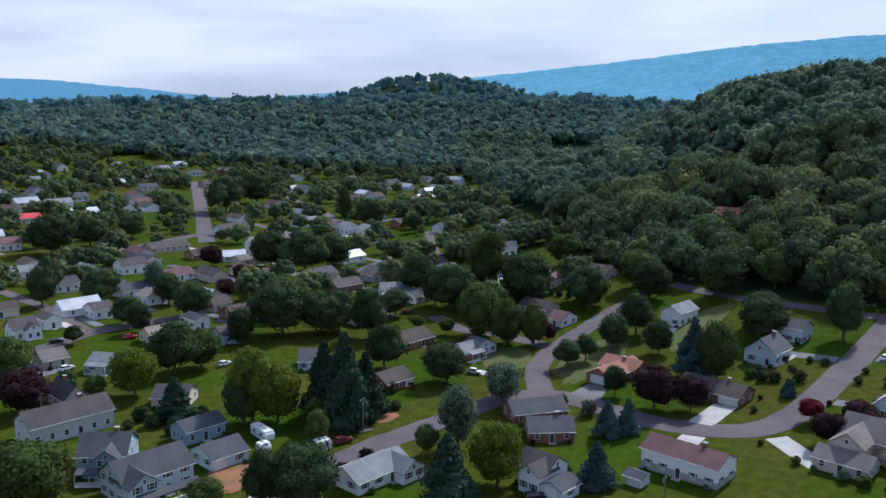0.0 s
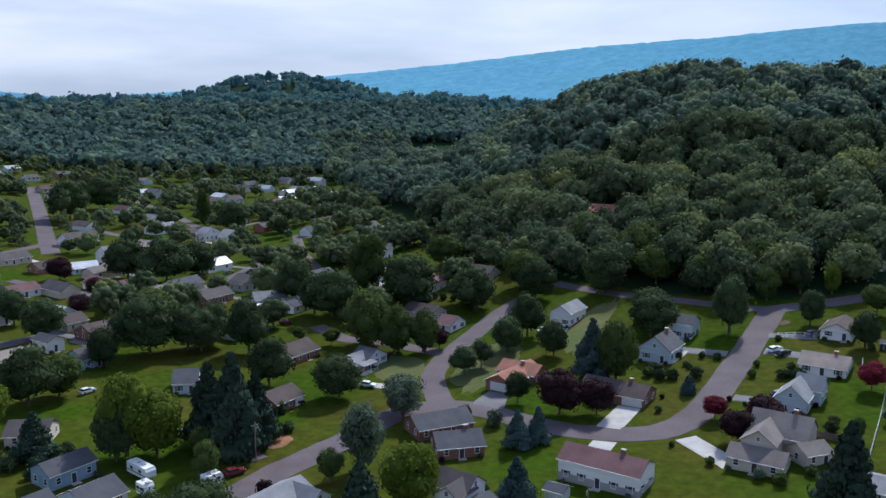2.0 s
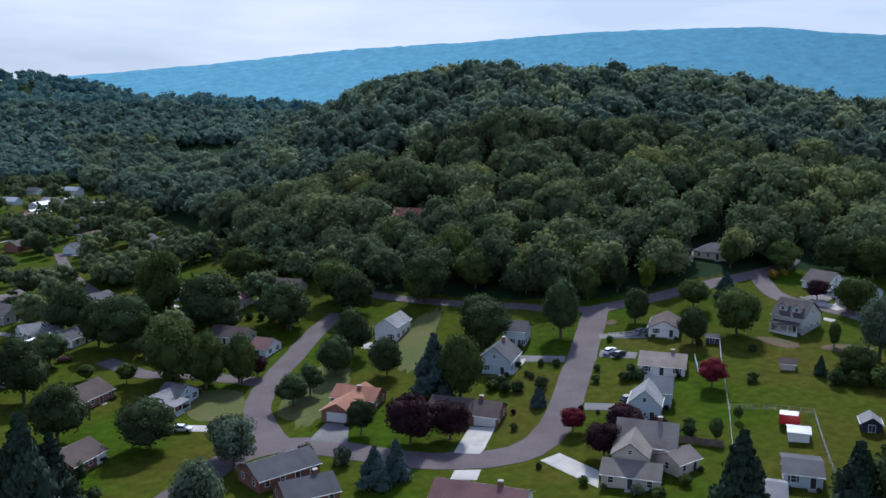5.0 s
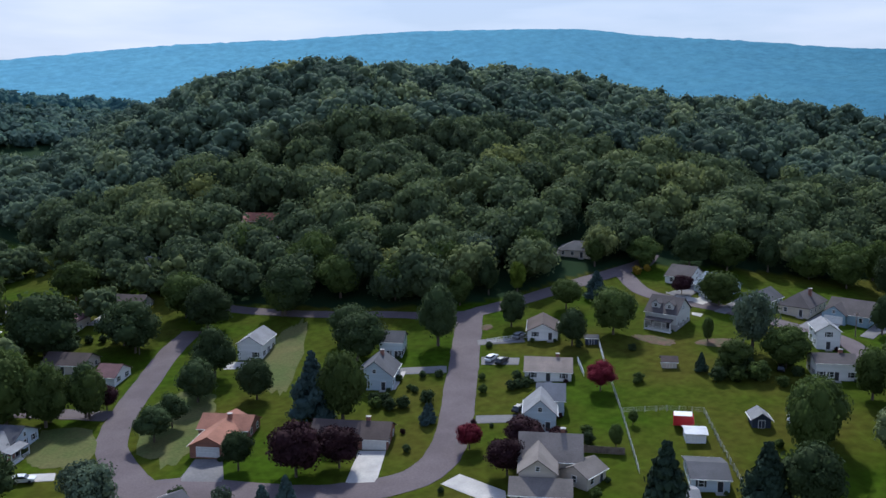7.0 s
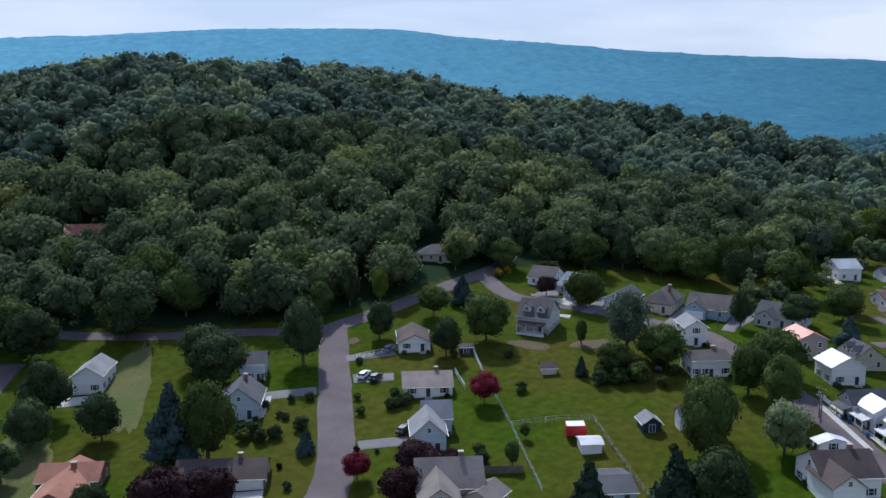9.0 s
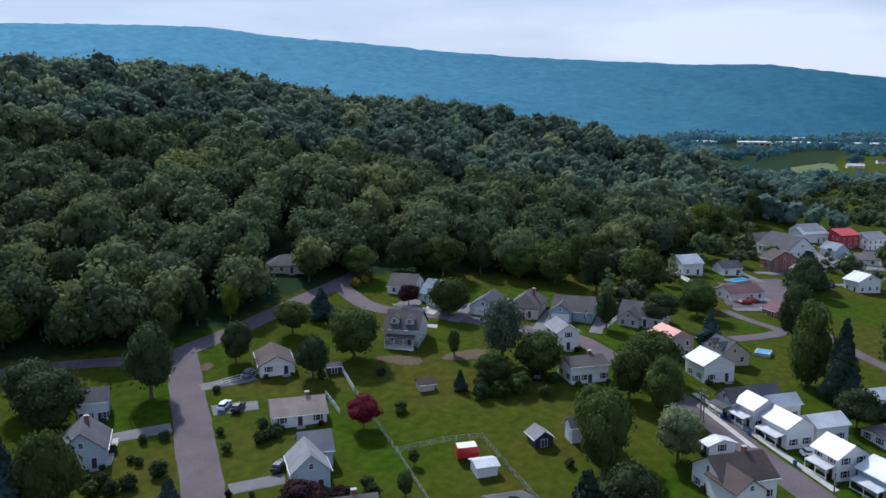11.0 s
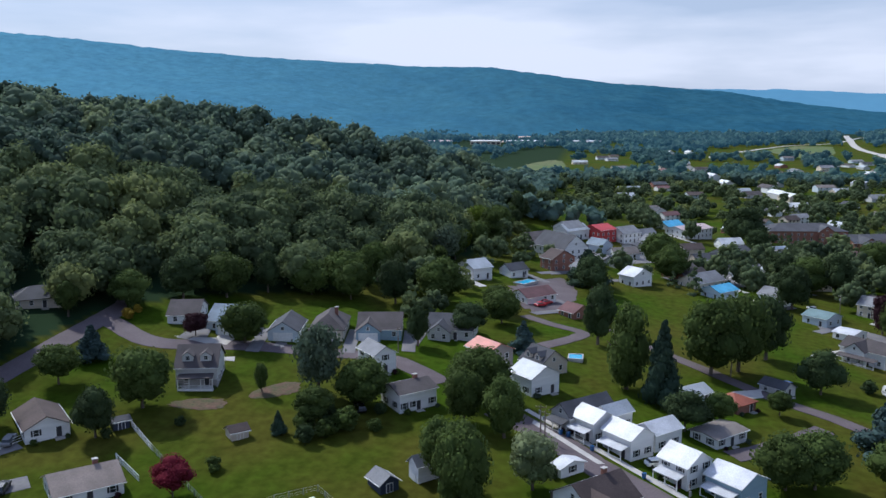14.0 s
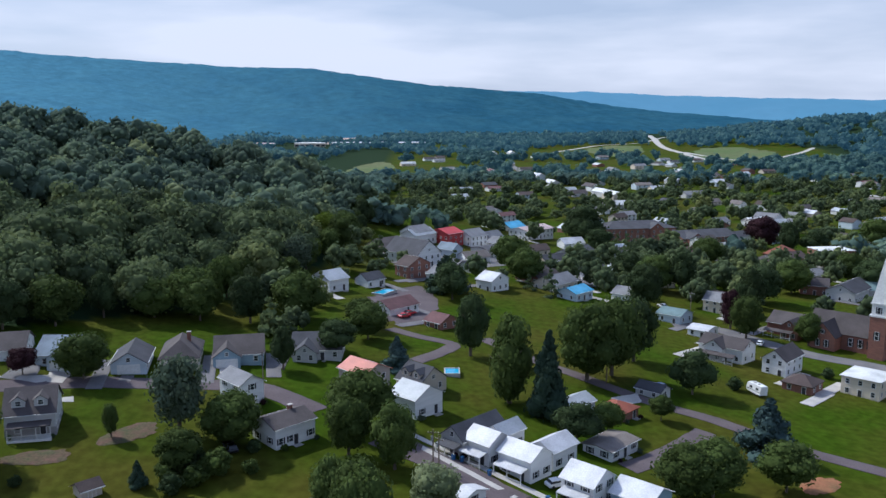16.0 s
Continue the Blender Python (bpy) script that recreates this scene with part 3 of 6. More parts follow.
def house(x, y, turn, length, depth, h, rise, ridge, wall, roof, windows=0, chimney=0, porch=0, wing=None, garage=None, hip=0, dormer=0, base=None, kind="house", plain=0):
    """A house: its front of that length faces -y in its own frame. h: eaves; wing: a cross gable (place along the front, width, how far it stands out)."""
    wm, wn = WALLS[wall]
    rm, rn = ROOFS[roof]
    z = min(float(ground(x + u * 4, y + w * 4)) for u in (-1, 0, 1) for w in (-1, 0, 1)) + 0.15
    extra = " and a porch" if porch else " and a brick chimney" if chimney else ", with an attached garage" if garage else ""
    storeys = 2 if h > 4.1 else 1
    body = "small %s shed with a %s roof on the grass" % (wn, rn) if kind == "shed" else "%s %s house with %s roof%s" % ("two-storey" if storeys == 2 else "low", wn, rn, extra)
    root = tagged(new(kind), body, kind)
    root.matrix_world = pose(x, y, z, 0, 0, turn)
    PLACED.append((x, y, max(length, depth) / 2))
    lx, ly = (length, depth) if ridge == "x" else (depth, length)
    spin = Matrix() if ridge == "x" else pose(0, 0, 0, 0, 0, 90)
    if plain == 2:
        part("wall", walls_gable(lx, ly, -2.5, h, rise), wm, root, at=spin)
        part("roof", roof_gable(lx, ly, h, rise), rm, root, at=spin)
    elif hip:
        part("wall", box_data(-lx / 2, lx / 2, -ly / 2, ly / 2, -2.5, h), wm, root, at=spin)
        part("roof", roof_hip(lx, ly, h, rise), rm, root, at=spin)
    else:
        part("wall", walls_gable(lx, ly, -2.5, h, rise), wm, root, at=spin)
        part("roof", roof_gable(lx, ly, h, rise), rm, root, at=spin)
        s = rise / (ly / 2)
        for side in (-1, 1):
            e = side * (ly / 2 + 0.46)
            part("gutter", box_data(-lx / 2 - 0.4, lx / 2 + 0.4, e - 0.06, e + 0.06, h - 0.4 * s - 0.02, h - 0.4 * s + 0.12), M_TRIM, root, at=spin)
    if plain == 2:
        for a, u, v in ((0, -0.28, 0), (0, 0.28, 0), (90, 0.05, 1)):
            side, out = (length, depth / 2) if not v else (depth, length / 2)
            for zc in ([1.6] if storeys == 1 else [1.6, 4.1]):
                if v == 0 or zc < 2:
                    shared_part("far_pane", "window", box_data(-0.55, 0.55, -0.05, 0.02, -0.65, 0.65), M_GLASS, root, pose(0, 0, 0, 0, 0, a) @ pose(u * side, -out, zc))
        if x < 600:
            GARDENS.append((x, y, turn, length, depth, 0, 0.0))
        return root
    if base:
        k = 1.55
        part("lower_wall", box_data(-length / 2 - 0.06, length / 2 + 0.06, -depth / 2 - 0.06, depth / 2 + 0.06, -2.5, k), WALLS[base][0], root, WALLS[base][1] + " lower storey")
    if kind == "shed":
        part("door", joined(box_data(-0.75, 0.75, -depth / 2 - 0.06, -depth / 2, 0.1, 1.95)), M_TRIM, root, "white double door")
        part("door_panel", joined(box_data(-0.62, -0.06, -depth / 2 - 0.09, -depth / 2 - 0.05, 0.25, 1.8), box_data(0.06, 0.62, -depth / 2 - 0.09, -depth / 2 - 0.05, 0.25, 1.8)), wm, root)
        return root
    near = math.hypot(x, y - 80) < 235
    SHUTTERED[0] = near and wall in ("white", "pale_blue") and not plain
    GARDENS.append((x, y, turn, length, depth, 1 if near else 0, gap_side(garage)))
    # openings, side by side along the front, back and ends
    levels = [1.55] if storeys == 1 else [1.5, 4.05] if h < 6.6 else [1.6, 4.4, 7.2]
    if h > 6.6 and h < 9:
        levels = levels[:2]
    wing_at = None if wing is None else wing[0] * length
    gap = None if garage is None else (garage[0] * length, garage[1])
    for face, span, out, a in ((0, length, depth / 2, 0), (1, depth, length / 2, 90), (2, length, depth / 2, 180), (3, depth, length / 2, 270)):
        n = max(1, int(span / 3.1))
        if (face == 2 and math.hypot(x, y - 80) > 190) or (plain and face in (1, 3)):
            continue
        if windows and face in (0, 2):
            n = windows
        for k in range(n):
            u = -span / 2 + span * (k + 0.5) / n
            for lev, zc in enumerate(levels):
                if zc + 0.6 > h - 0.1:
                    continue
                if face == 0 and lev == 0 and gap and abs(u - gap[0]) < gap[1] / 2 + 0.9:
                    continue
                if face == 0 and lev == 0 and k == n // 2 and not gap:
                    continue
                if face == 0 and wing and wing[2] > 0 and abs(u - wing_at) < wing[1] / 2 + 0.6:
                    continue
                m = pose(0, 0, 0, 0, 0, a) @ pose(u, -out, zc)
                window(root, m, 0.95, 1.25)
        if not hip and ((face in (1, 3)) == (ridge == "x")) and rise > 2.2 and not (face == 0 and wing):
            window(root, pose(0, 0, 0, 0, 0, a) @ pose(0, -out, h + rise * 0.3), 0.8, 0.9)
    if not gap:
        u = -length / 2 + length * (max(1, int(length / 3.1)) // 2 + 0.5) / max(1, int(length / 3.1))
        d = part("door", box_data(-0.5, 0.5, -0.07, 0.02, 0.05, 2.1), M_DARK, root, at=pose(u, -depth / 2, 0))
        part("door_frame", joined(box_data(-0.62, -0.5, -0.09, 0.02, 0.0, 2.2), box_data(0.5, 0.62, -0.09, 0.02, 0.0, 2.2), box_data(-0.5, 0.5, -0.09, 0.02, 2.1, 2.22)), M_TRIM, d)
        part("step", box_data(-0.9, 0.9, -1.2, 0.0, -1.6, 0.02), M_CONC, root, at=pose(u, -depth / 2 - 0.1, 0))
    out = depth / 2
    if wing:
        w, o = wing[1], max(wing[2], 0.4)
        wr = min(rise * 0.92, w * 0.36)
        deep = o + depth / 2
        at = pose(wing_at, -depth / 2 - o + deep / 2, 0, 0, 0, 90)
        part("wing_wall", walls_gable(deep, w, -2.5, h, wr), wm, root, at=at)
        part("wing_roof", roof_gable(deep, w, h + 0.02, wr), rm, root, at=at)
        for zc in levels:
            if zc + 0.6 < h and not (gap and zc < 2):
                for u in ((-w / 4, w / 4) if w > 4.5 else (0,)):
                    window(root, pose(wing_at + u, -depth / 2 - o, zc), 0.95, 1.25)
        window(root, pose(wing_at, -depth / 2 - o, h + wr * 0.3), 0.7, 0.8)
        if gap and abs(gap[0] - wing_at) < 1:
            out = depth / 2 + o
    if gap:
        w = gap[1]
        g = part("garage_door", joined(*[box_data(-w / 2, w / 2, -0.06, 0.02, 0.05 + 0.53 * k, 0.05 + 0.53 * k + 0.51) for k in range(4)]), M_TRIM, root, "white panelled garage door", pose(gap[0], -out, 0))
        part("frame", joined(box_data(-w / 2 - 0.14, -w / 2, -0.1, 0.02, 0, 2.32), box_data(w / 2, w / 2 + 0.14, -0.1, 0.02, 0, 2.32), box_data(-w / 2, w / 2, -0.1, 0.02, 2.18, 2.32)), M_TRIM, g)
    if porch:
        d, w = 2.3, length * 0.86
        y0 = -out - (max(wing[2], 0.4) if wing else 0)
        part("porch_roof", ([(-w / 2, y0 - d, 2.5), (w / 2, y0 - d, 2.5), (w / 2, y0 + 0.02, 3.0), (-w / 2, y0 + 0.02, 3.0), (-w / 2, y0 - d, 2.66), (w / 2, y0 - d, 2.66), (w / 2, y0 + 0.02, 3.16), (-w / 2, y0 + 0.02, 3.16)],
                            box_data(0, 1, 0, 1, 0, 1)[1]), rm, root)
        part("porch_floor", box_data(-w / 2, w / 2, y0 - d, y0, -2.0, 0.1), M_TRIM, root)
        n = max(2, int(w / 2.4) + 1)
        for k in range(n):
            u = -w / 2 + 0.12 + (w - 0.24) * k / (n - 1)
            shared_part("post", "porch_post", box_data(-0.08, 0.08, -0.08, 0.08, 0.1, 2.56), M_TRIM, root, pose(u, y0 - d + 0.14, 0))
        part("railing", joined(box_data(-w / 2, w / 2, y0 - d + 0.11, y0 - d + 0.17, 0.9, 1.0), *[box_data(-w / 2 + k * 0.3, -w / 2 + k * 0.3 + 0.05, y0 - d + 0.12, y0 - d + 0.16, 0.1, 0.9) for k in range(int(w / 0.3))]), M_TRIM, root)
    if chimney:
        c = part("chimney", box_data(-0.45, 0.45, -0.35, 0.35, h * 0.5, h + rise + 0.9), WALLS["brick"][0], root, "brick chimney", pose(lx * 0.2 if ridge == "x" else 0.6, 0.5 if ridge == "x" else lx * 0.2, 0))
        part("cap", box_data(-0.52, 0.52, -0.42, 0.42, h + rise + 0.9, h + rise + 1.05), M_CONC, c)
    if dormer:
        for u in (-length * 0.22, length * 0.22):
            at = pose(u, -depth * 0.22, h + rise * 0.28, 0, 0, 90)
            dr = part("dormer", walls_gable(depth * 0.34, 2.4, 0, rise * 0.34, 0.9), wm, root, at=at)
            part("dormer_roof", roof_gable(depth * 0.34, 2.4, rise * 0.34 + 0.02, 0.9, 0.25, 0.12), rm, dr)
            window(root, pose(u, -depth * 0.39, h + rise * 0.28 + rise * 0.2), 0.9, 0.9)
    return root


# ---- roads and paving ----
ROAD_LINES = []


def smooth_line(points, step=2.5):
    p = np.array(points, float)
    q = []
    for k in range(len(p) - 1):
        a, b, c, d = p[max(k - 1, 0)], p[k], p[k + 1], p[min(k + 2, len(p) - 1)]
        n = max(2, int(np.linalg.norm(c - b) / step))
        for j in range(n):
            s = j / n
            q.append(0.5 * (2 * b + (c - a) * s + (2 * a - 5 * b + 4 * c - d) * s * s + (3 * b - a - 3 * c + d) * s ** 3))
    q.append(p[-1])
    q = np.array(q)
    for _ in range(3):
        q[1:-1] = (q[:-2] + 2 * q[1:-1] + q[2:]) / 4
    return q


LIFT = [0.07]


def road(name, width, mat, points):
    q = smooth_line(points)
    LIFT[0] += 0.004
    ROAD_LINES.append((q, width))
    d = np.gradient(q, axis=0)
    d /= np.linalg.norm(d, axis=1, keepdims=True)
    side = np.stack([d[:, 1], -d[:, 0]], -1)
    rng = np.random.default_rng(len(q))
    rows = []
    cross = [-1.0, -0.5, 0, 0.5, 1.0]
    for c in cross:
        w = width / 2 * c * (1 + (0.03 * rng.normal(0, 1, (len(q), 1)) if abs(c) == 1 else 0))
        e = q + side * w
        rows.append(np.stack([e[:, 0], e[:, 1], ground(e[:, 0], e[:, 1]) + LIFT[0] + 0.05 * (1 - c * c)], -1))
    low = [rows[0] - [0, 0, 0.5], rows[-1] - [0, 0, 0.5]]
    rows = [low[0]] + rows + [low[1]]
    n = len(q)
    v = np.vstack(rows)
    f = [(r * n + k, r * n + k + 1, (r + 1) * n + k + 1, (r + 1) * n + k) for r in range(len(rows) - 1) for k in range(n - 1)]
    ob = mesh_object(name, v, f, mat)
    return tagged(ob, "%s street winding between the lawns" % ("pale concrete" if mat is M_CONC else "worn grey asphalt"), "road", kind="structure")


def patch(name, mat, corners):
    """A paved or bare quadrilateral laid over the ground."""
    LIFT[0] += 0.002
    a, b, c, d = [np.array(p) for p in corners]
    n = 10
    rng = np.random.default_rng(int(abs(a[0] * 7 + a[1])))
    rough = 0.0 if mat in (M_CONC, M_PALE) else 0.06
    if name in ("meadow", "yard"):
        mid = (a + b + c + d) / 4
        PLACED.append((mid[0], mid[1], 0.45 * float(np.linalg.norm(a - c))))
    v = []
    for i in range(n + 1):
        for j in range(n + 1):
            s, t = i / n, j / n
            p = (a * (1 - s) + b * s) * (1 - t) + (d * (1 - s) + c * s) * t
            if rough:
                mid = (a + b + c + d) / 4
                k = math.hypot(2 * s - 1, 2 * t - 1)
                m = max(abs(2 * s - 1), abs(2 * t - 1))
                p = mid + (p - mid) * ((m / k if k > 1e-6 else 1) * (1 + rng.normal(0, rough))) * 1.1
            edge = 0.3 if i in (0, n) or j in (0, n) else 0
            v.append((p[0], p[1], float(ground(p[0], p[1])) + LIFT[0] * 0.6 + 0.03 - edge * 0.3))
    f = [(i * (n + 1) + j, (i + 1) * (n + 1) + j, (i + 1) * (n + 1) + j + 1, i * (n + 1) + j + 1) for i in range(n) for j in range(n)]
    ob = mesh_object(name, v, f, mat)
    words = {"driveway": "pale driveway beside a house", "bare_soil": "bare red soil in a yard", "flower_bed": "mulched flower bed in the lawn"}
    return tagged(ob, words.get(name, "open %s on the ground" % name.replace("_", " ")), name.replace("_", " "), kind="structure")


# ---- trees ----
def leaf_material(name, a, b, tr=0.25):
    return material(name, a, b, 0.3, 0.95, 0.28, 2.0, vary=0.22, translucent=tr, spec=0.1)


LEAVES = {"green": leaf_material("green_leaves", (0.076, 0.106, 0.026), (0.052, 0.077, 0.022), 0.32), "dark": leaf_material("dark_leaves", (0.042, 0.063, 0.026), (0.056, 0.08, 0.028)),
          "bright": leaf_material("bright_leaves", (0.125, 0.165, 0.018), (0.09, 0.125, 0.018), 0.38), "airy": leaf_material("grey_leaves", (0.095, 0.125, 0.08), (0.07, 0.1, 0.06)),
          "maroon": leaf_material("maroon_leaves", (0.03, 0.014, 0.017), (0.042, 0.018, 0.021), 0.15), "red": leaf_material("red_leaves", (0.18, 0.02, 0.035), (0.1, 0.02, 0.03), 0.3),
          "conifer": leaf_material("conifer_needles", (0.03, 0.05, 0.034), (0.04, 0.062, 0.036), 0.1), "spruce": leaf_material("spruce_needles", (0.065, 0.1, 0.095), (0.045, 0.075, 0.068), 0.1),
          "gold": leaf_material("golden_leaves", (0.32, 0.22, 0.02), (0.2, 0.16, 0.03), 0.3), "blossom": leaf_material("blossoming_leaves", (0.1, 0.14, 0.04), (0.32, 0.34, 0.22), 0.25)}
SHAPES = {"conifer": "cone", "spruce": "cone", "tall": "tall"}
WORDS = {"green": "leafy green broadleaf tree", "dark": "dense dark green broadleaf tree", "bright": "bright yellow-green broadleaf tree", "airy": "sparse grey-green tree with open crown",
         "maroon": "dark maroon-leaved plum tree", "red": "bright red-leaved maple", "conifer": "tall dark conifer", "spruce": "blue-green spruce", "tall": "tall slender broadleaf tree", "gold": "golden shrub", "blossom": "green tree with pale blossom"}
CROWNS = {}


def crown_mesh(kind, k):
    key = (kind, k)
    if key not in CROWNS:
        shape = SHAPES.get(kind, "round")
        lobes, cards, size = {"cone": (34, 2600, 0.023), "tall": (15, 3000, 0.022), "round": (22, 3700, 0.021)}[shape]
        if kind == "airy":
            cards, size = 2000, 0.02
        if k == 9:
            lobes, cards, size = lobes // 2, 420, size * 2.2
        v, q, t = crown_arrays(hash_seed(kind) + 31 * k, lobes, cards, size, shape, 1 if k == 9 else 2)
        if kind == "airy":
            t = t[::3]
        CROWNS[key] = quick_mesh("crown", v, q, t, LEAVES["green" if kind == "tall" else kind], smooth=False)
    return CROWNS[key]


def hash_seed(word):
    return sum(ord(c) * (i + 3) for i, c in enumerate(word))


def tapered(p, q, r0, r1, sides=6):
    p, q = Vector(p), Vector(q)
    d = (q - p).normalized()
    a = d.orthogonal().normalized()
    b = d.cross(a)
    v, f = [], []
    for c, r in ((p, r0), (q, r1)):
        v += [tuple(c + (a * math.cos(6.2832 * k / sides) + b * math.sin(6.2832 * k / sides)) * r) for k in range(sides)]
    f = [(k, (k + 1) % sides, sides + (k + 1) % sides, sides + k) for k in range(sides)]
    f.append(tuple(range(sides, 2 * sides)))
    return v, f


def trunk_mesh(shape):
    key = ("trunk", shape)
    if key not in CROWNS:
        rng = random.Random(5)
        if shape == "cone":
            data = tapered((0, 0, -0.02), (0, 0, 0.95), 0.02, 0.003)
        else:
            pieces = [tapered((0, 0, -0.03), (0.005, 0, 0.3), 0.026, 0.019, 8), tapered((0.005, 0, 0.3), (0, 0.01, 0.7), 0.019, 0.006)]
            for k in range(6):
                a = k * 1.05 + rng.uniform(0, 0.5)
                z = 0.24 + 0.05 * k
                pieces.append(tapered((0, 0, z), (0.22 * math.cos(a), 0.22 * math.sin(a), z + 0.22), 0.011, 0.003, 5))
            data = joined(*pieces)
        me = bpy.data.meshes.new("trunk")
        me.from_pydata([tuple(p) for p in data[0]], [], data[1])
        me.materials.append(M_BARK)
        CROWNS[key] = me
    return CROWNS[key]


TREES = []


def tree(kind, x, y, h, w):
    h = max(h, 0.85 * w)
    shape = SHAPES.get(kind, "round")
    k = len(TREES) % 3
    TREES.append((x, y, w / 2))
    root = tagged(new("tree"), WORDS[kind] + (" on the mown lawn" if k else " beside the houses"), "tree", group="town trees")
    turn = (x * 37 + y * 91) % 360
    root.matrix_world = pose(x, y, float(ground(x, y)), 0, 0, turn)
    t = new("trunk", trunk_mesh(shape))
    t.parent, t.scale = root, (h, h, h)
    c = new("crown", crown_mesh(kind, k))
    c.parent = root
    low = 0.02 if shape == "cone" else 0.14 if h < 11 and w > 0.65 * h else 0.04
    spread = {"cone": 0.82, "tall": 0.9, "round": 1.05}[shape]
    c.location, c.scale = (0, 0, low * h), (w / spread, w / spread, h * (1 - low))
    return root


def bush(kind, x, y, size):
    root = tagged(new("shrub"), "rounded %s garden shrub on the lawn" % {"maroon": "maroon", "gold": "golden"}.get(kind, "green"), "shrub", group="garden shrubs")
    root.matrix_world = pose(x, y, float(ground(x, y)), 0, 0, (x * 53 + y * 17) % 360)
    c = new("foliage", crown_mesh(kind, 9))
    c.parent = root
    c.location, c.scale = (0, 0, -0.12 * size), (size * 1.0, size * 1.0, size * (1.5 if kind == "spruce" else 0.98))
    return root


# ---- streets and paving ----
road("road", 8.0, M_ROAD, [(140.3, 261.4), (136.2, 256.8), (130.9, 250.8), (118.2, 236.3), (106.7, 223.5), (96.0, 211.2), (86.5, 201.2), (80.0, 195.8), (74.4, 192.6), (67.5, 192.2), (60.5, 194.8), (49.9, 201.5), (34.5, 218.4), (27.6, 223.0), (15.7, 221.0), (1.4, 206.3), (-6.7, 198.6), (-14.7, 191.0), (-21.4, 182.3), (-31.2, 163.8)])
road("road", 7.0, M_ROAD, [(26.8, 222.0), (26.6, 230.0), (28.0, 247.5), (37.0, 266.2), (48.6, 283.6), (60.8, 301.0), (71.8, 312.0)])
road("road", 6.0, M_ROAD, [(33.5, 266.2), (22.2, 277.7), (13.0, 286.3), (7.0, 287.4), (-2.9, 308.0)])
road("road", 5.0, M_ROAD, [(140.3, 261.4), (130.2, 268.9), (122.3, 278.9), (105.9, 295.9), (90.6, 317.0), (87.6, 323.7)])
road("road", 6.5, M_ROAD, [(140.3, 261.4), (160.6, 258.6), (182.6, 257.9), (203.9, 257.3), (216.4, 257.9), (225.9, 263.3)])
road("road", 6.5, M_ROAD, [(202.7, 257.4), (199.9, 250.9), (192.9, 238.1), (196.6, 224.1), (200.4, 212.1), (200.9, 202.1), (202.3, 189.4), (202.8, 176.7), (195.1, 166.0), (190.9, 161.2)])
road("road", 7.5, M_ROAD, [(179.5, 146.6), (175.6, 141.5), (169.3, 133.1), (160.5, 125.0), (152.5, 115.7), (145.9, 108.5)])
road("road", 5.0, M_ROAD, [(261.8, 121.6), (242.8, 107.6), (234.3, 98.7), (216.6, 82.3), (207.9, 69.5), (194.0, 56.1), (182.9, 40.4), (179.1, 33.9)])
road("road", 4.5, M_ROAD, [(262.9, 149.5), (254.9, 137.6), (252.2, 129.7), (236.6, 137.3), (231.2, 141.0)])
road("road", 5.0, M_ROAD, [(174.5, 96.9), (183.5, 86.7), (199.0, 73.6)])
road("road", 8.0, M_PALE, [(256.3, -9.0), (266.1, 2.9), (275.8, 17.9), (289.4, 29.1), (302.9, 39.7), (304.6, 53.4)])
road("road", 9.0, M_ROAD, [(-212.4, 742.3), (-184.4, 651.5), (-152.5, 545.4), (-138.8, 498.7), (-128.6, 465.5)])
road("road", 7.0, M_ROAD, [(-201.2, 376.6), (-182.2, 401.8), (-166.5, 430.8), (-144.1, 480.9), (-125.8, 524.6)])
road("road", 7.0, M_ROAD, [(-131.6, 241.6), (-126.7, 259.1), (-120.0, 281.3), (-107.7, 294.9), (-93.8, 308.1), (-84.8, 317.3), (-71.5, 330.0), (-60.3, 342.2), (-47.7, 369.3), (-26.3, 422.9), (-10.4, 464.4)])
road("road", 5.0, M_ROAD, [(-177.7, 339.7), (-144.8, 311.6), (-122.0, 286.1)])
road("road", 5.0, M_ROAD, [(-60.3, 342.2), (-74.8, 357.5), (-87.3, 370.4), (-128.9, 401.3)])
road("road", 4.0, M_ROAD, [(-37.9, 218.7), (-26.3, 209.3), (-18.2, 198.0)])
road("road", 5.0, M_ROAD, [(-8.0, 502.5), (-5.6, 445.3), (1.6, 398.9)])
road("road", 6.0, M_ROAD, [(-141.8, 713.0), (-91.6, 622.8), (-46.9, 493.3), (-25.1, 451.7), (-4.1, 437.2)])
road("road", 6.0, M_ROAD, [(-123.0, 543.3), (-71.6, 484.2), (-40.3, 454.4)])
road("road", 6.0, M_PALE, [(-151.6, 882.4), (-116.9, 799.1), (-74.9, 696.7)])
road("road", 14.0, M_CONC, [(2848.1, -545.3), (2026.4, -368.9), (1713.6, -341.4), (1497.7, -325.2)])
road("road", 10.0, M_CONC, [(1802.1, -98.2), (2057.4, -237.3), (2159.0, -380.8), (2832.0, -632.8)])
road("road", 10.0, M_CONC, [(1746.0, -350.3), (1492.0, -386.2), (1617.0, -513.1), (1736.7, -605.3)])
road("road", 9.0, M_CONC, [(947.6, -288.8), (856.7, -302.7)])
road("road", 10.0, M_PALE, [(1438.2, 23.0), (1041.7, 13.1), (895.4, -4.6), (750.3, -21.1)])
patch("driveway", M_CONC, [(69.0, 210.7), (73.4, 206.7), (63.6, 195.5), (58.9, 199.5)])
patch("driveway", M_CONC, [(73.3, 187.2), (78.6, 188.0), (80.9, 176.7), (76.5, 171.1)])
patch("driveway", M_CONC, [(55.9, 192.4), (60.7, 189.8), (57.8, 186.1), (53.2, 189.1)])
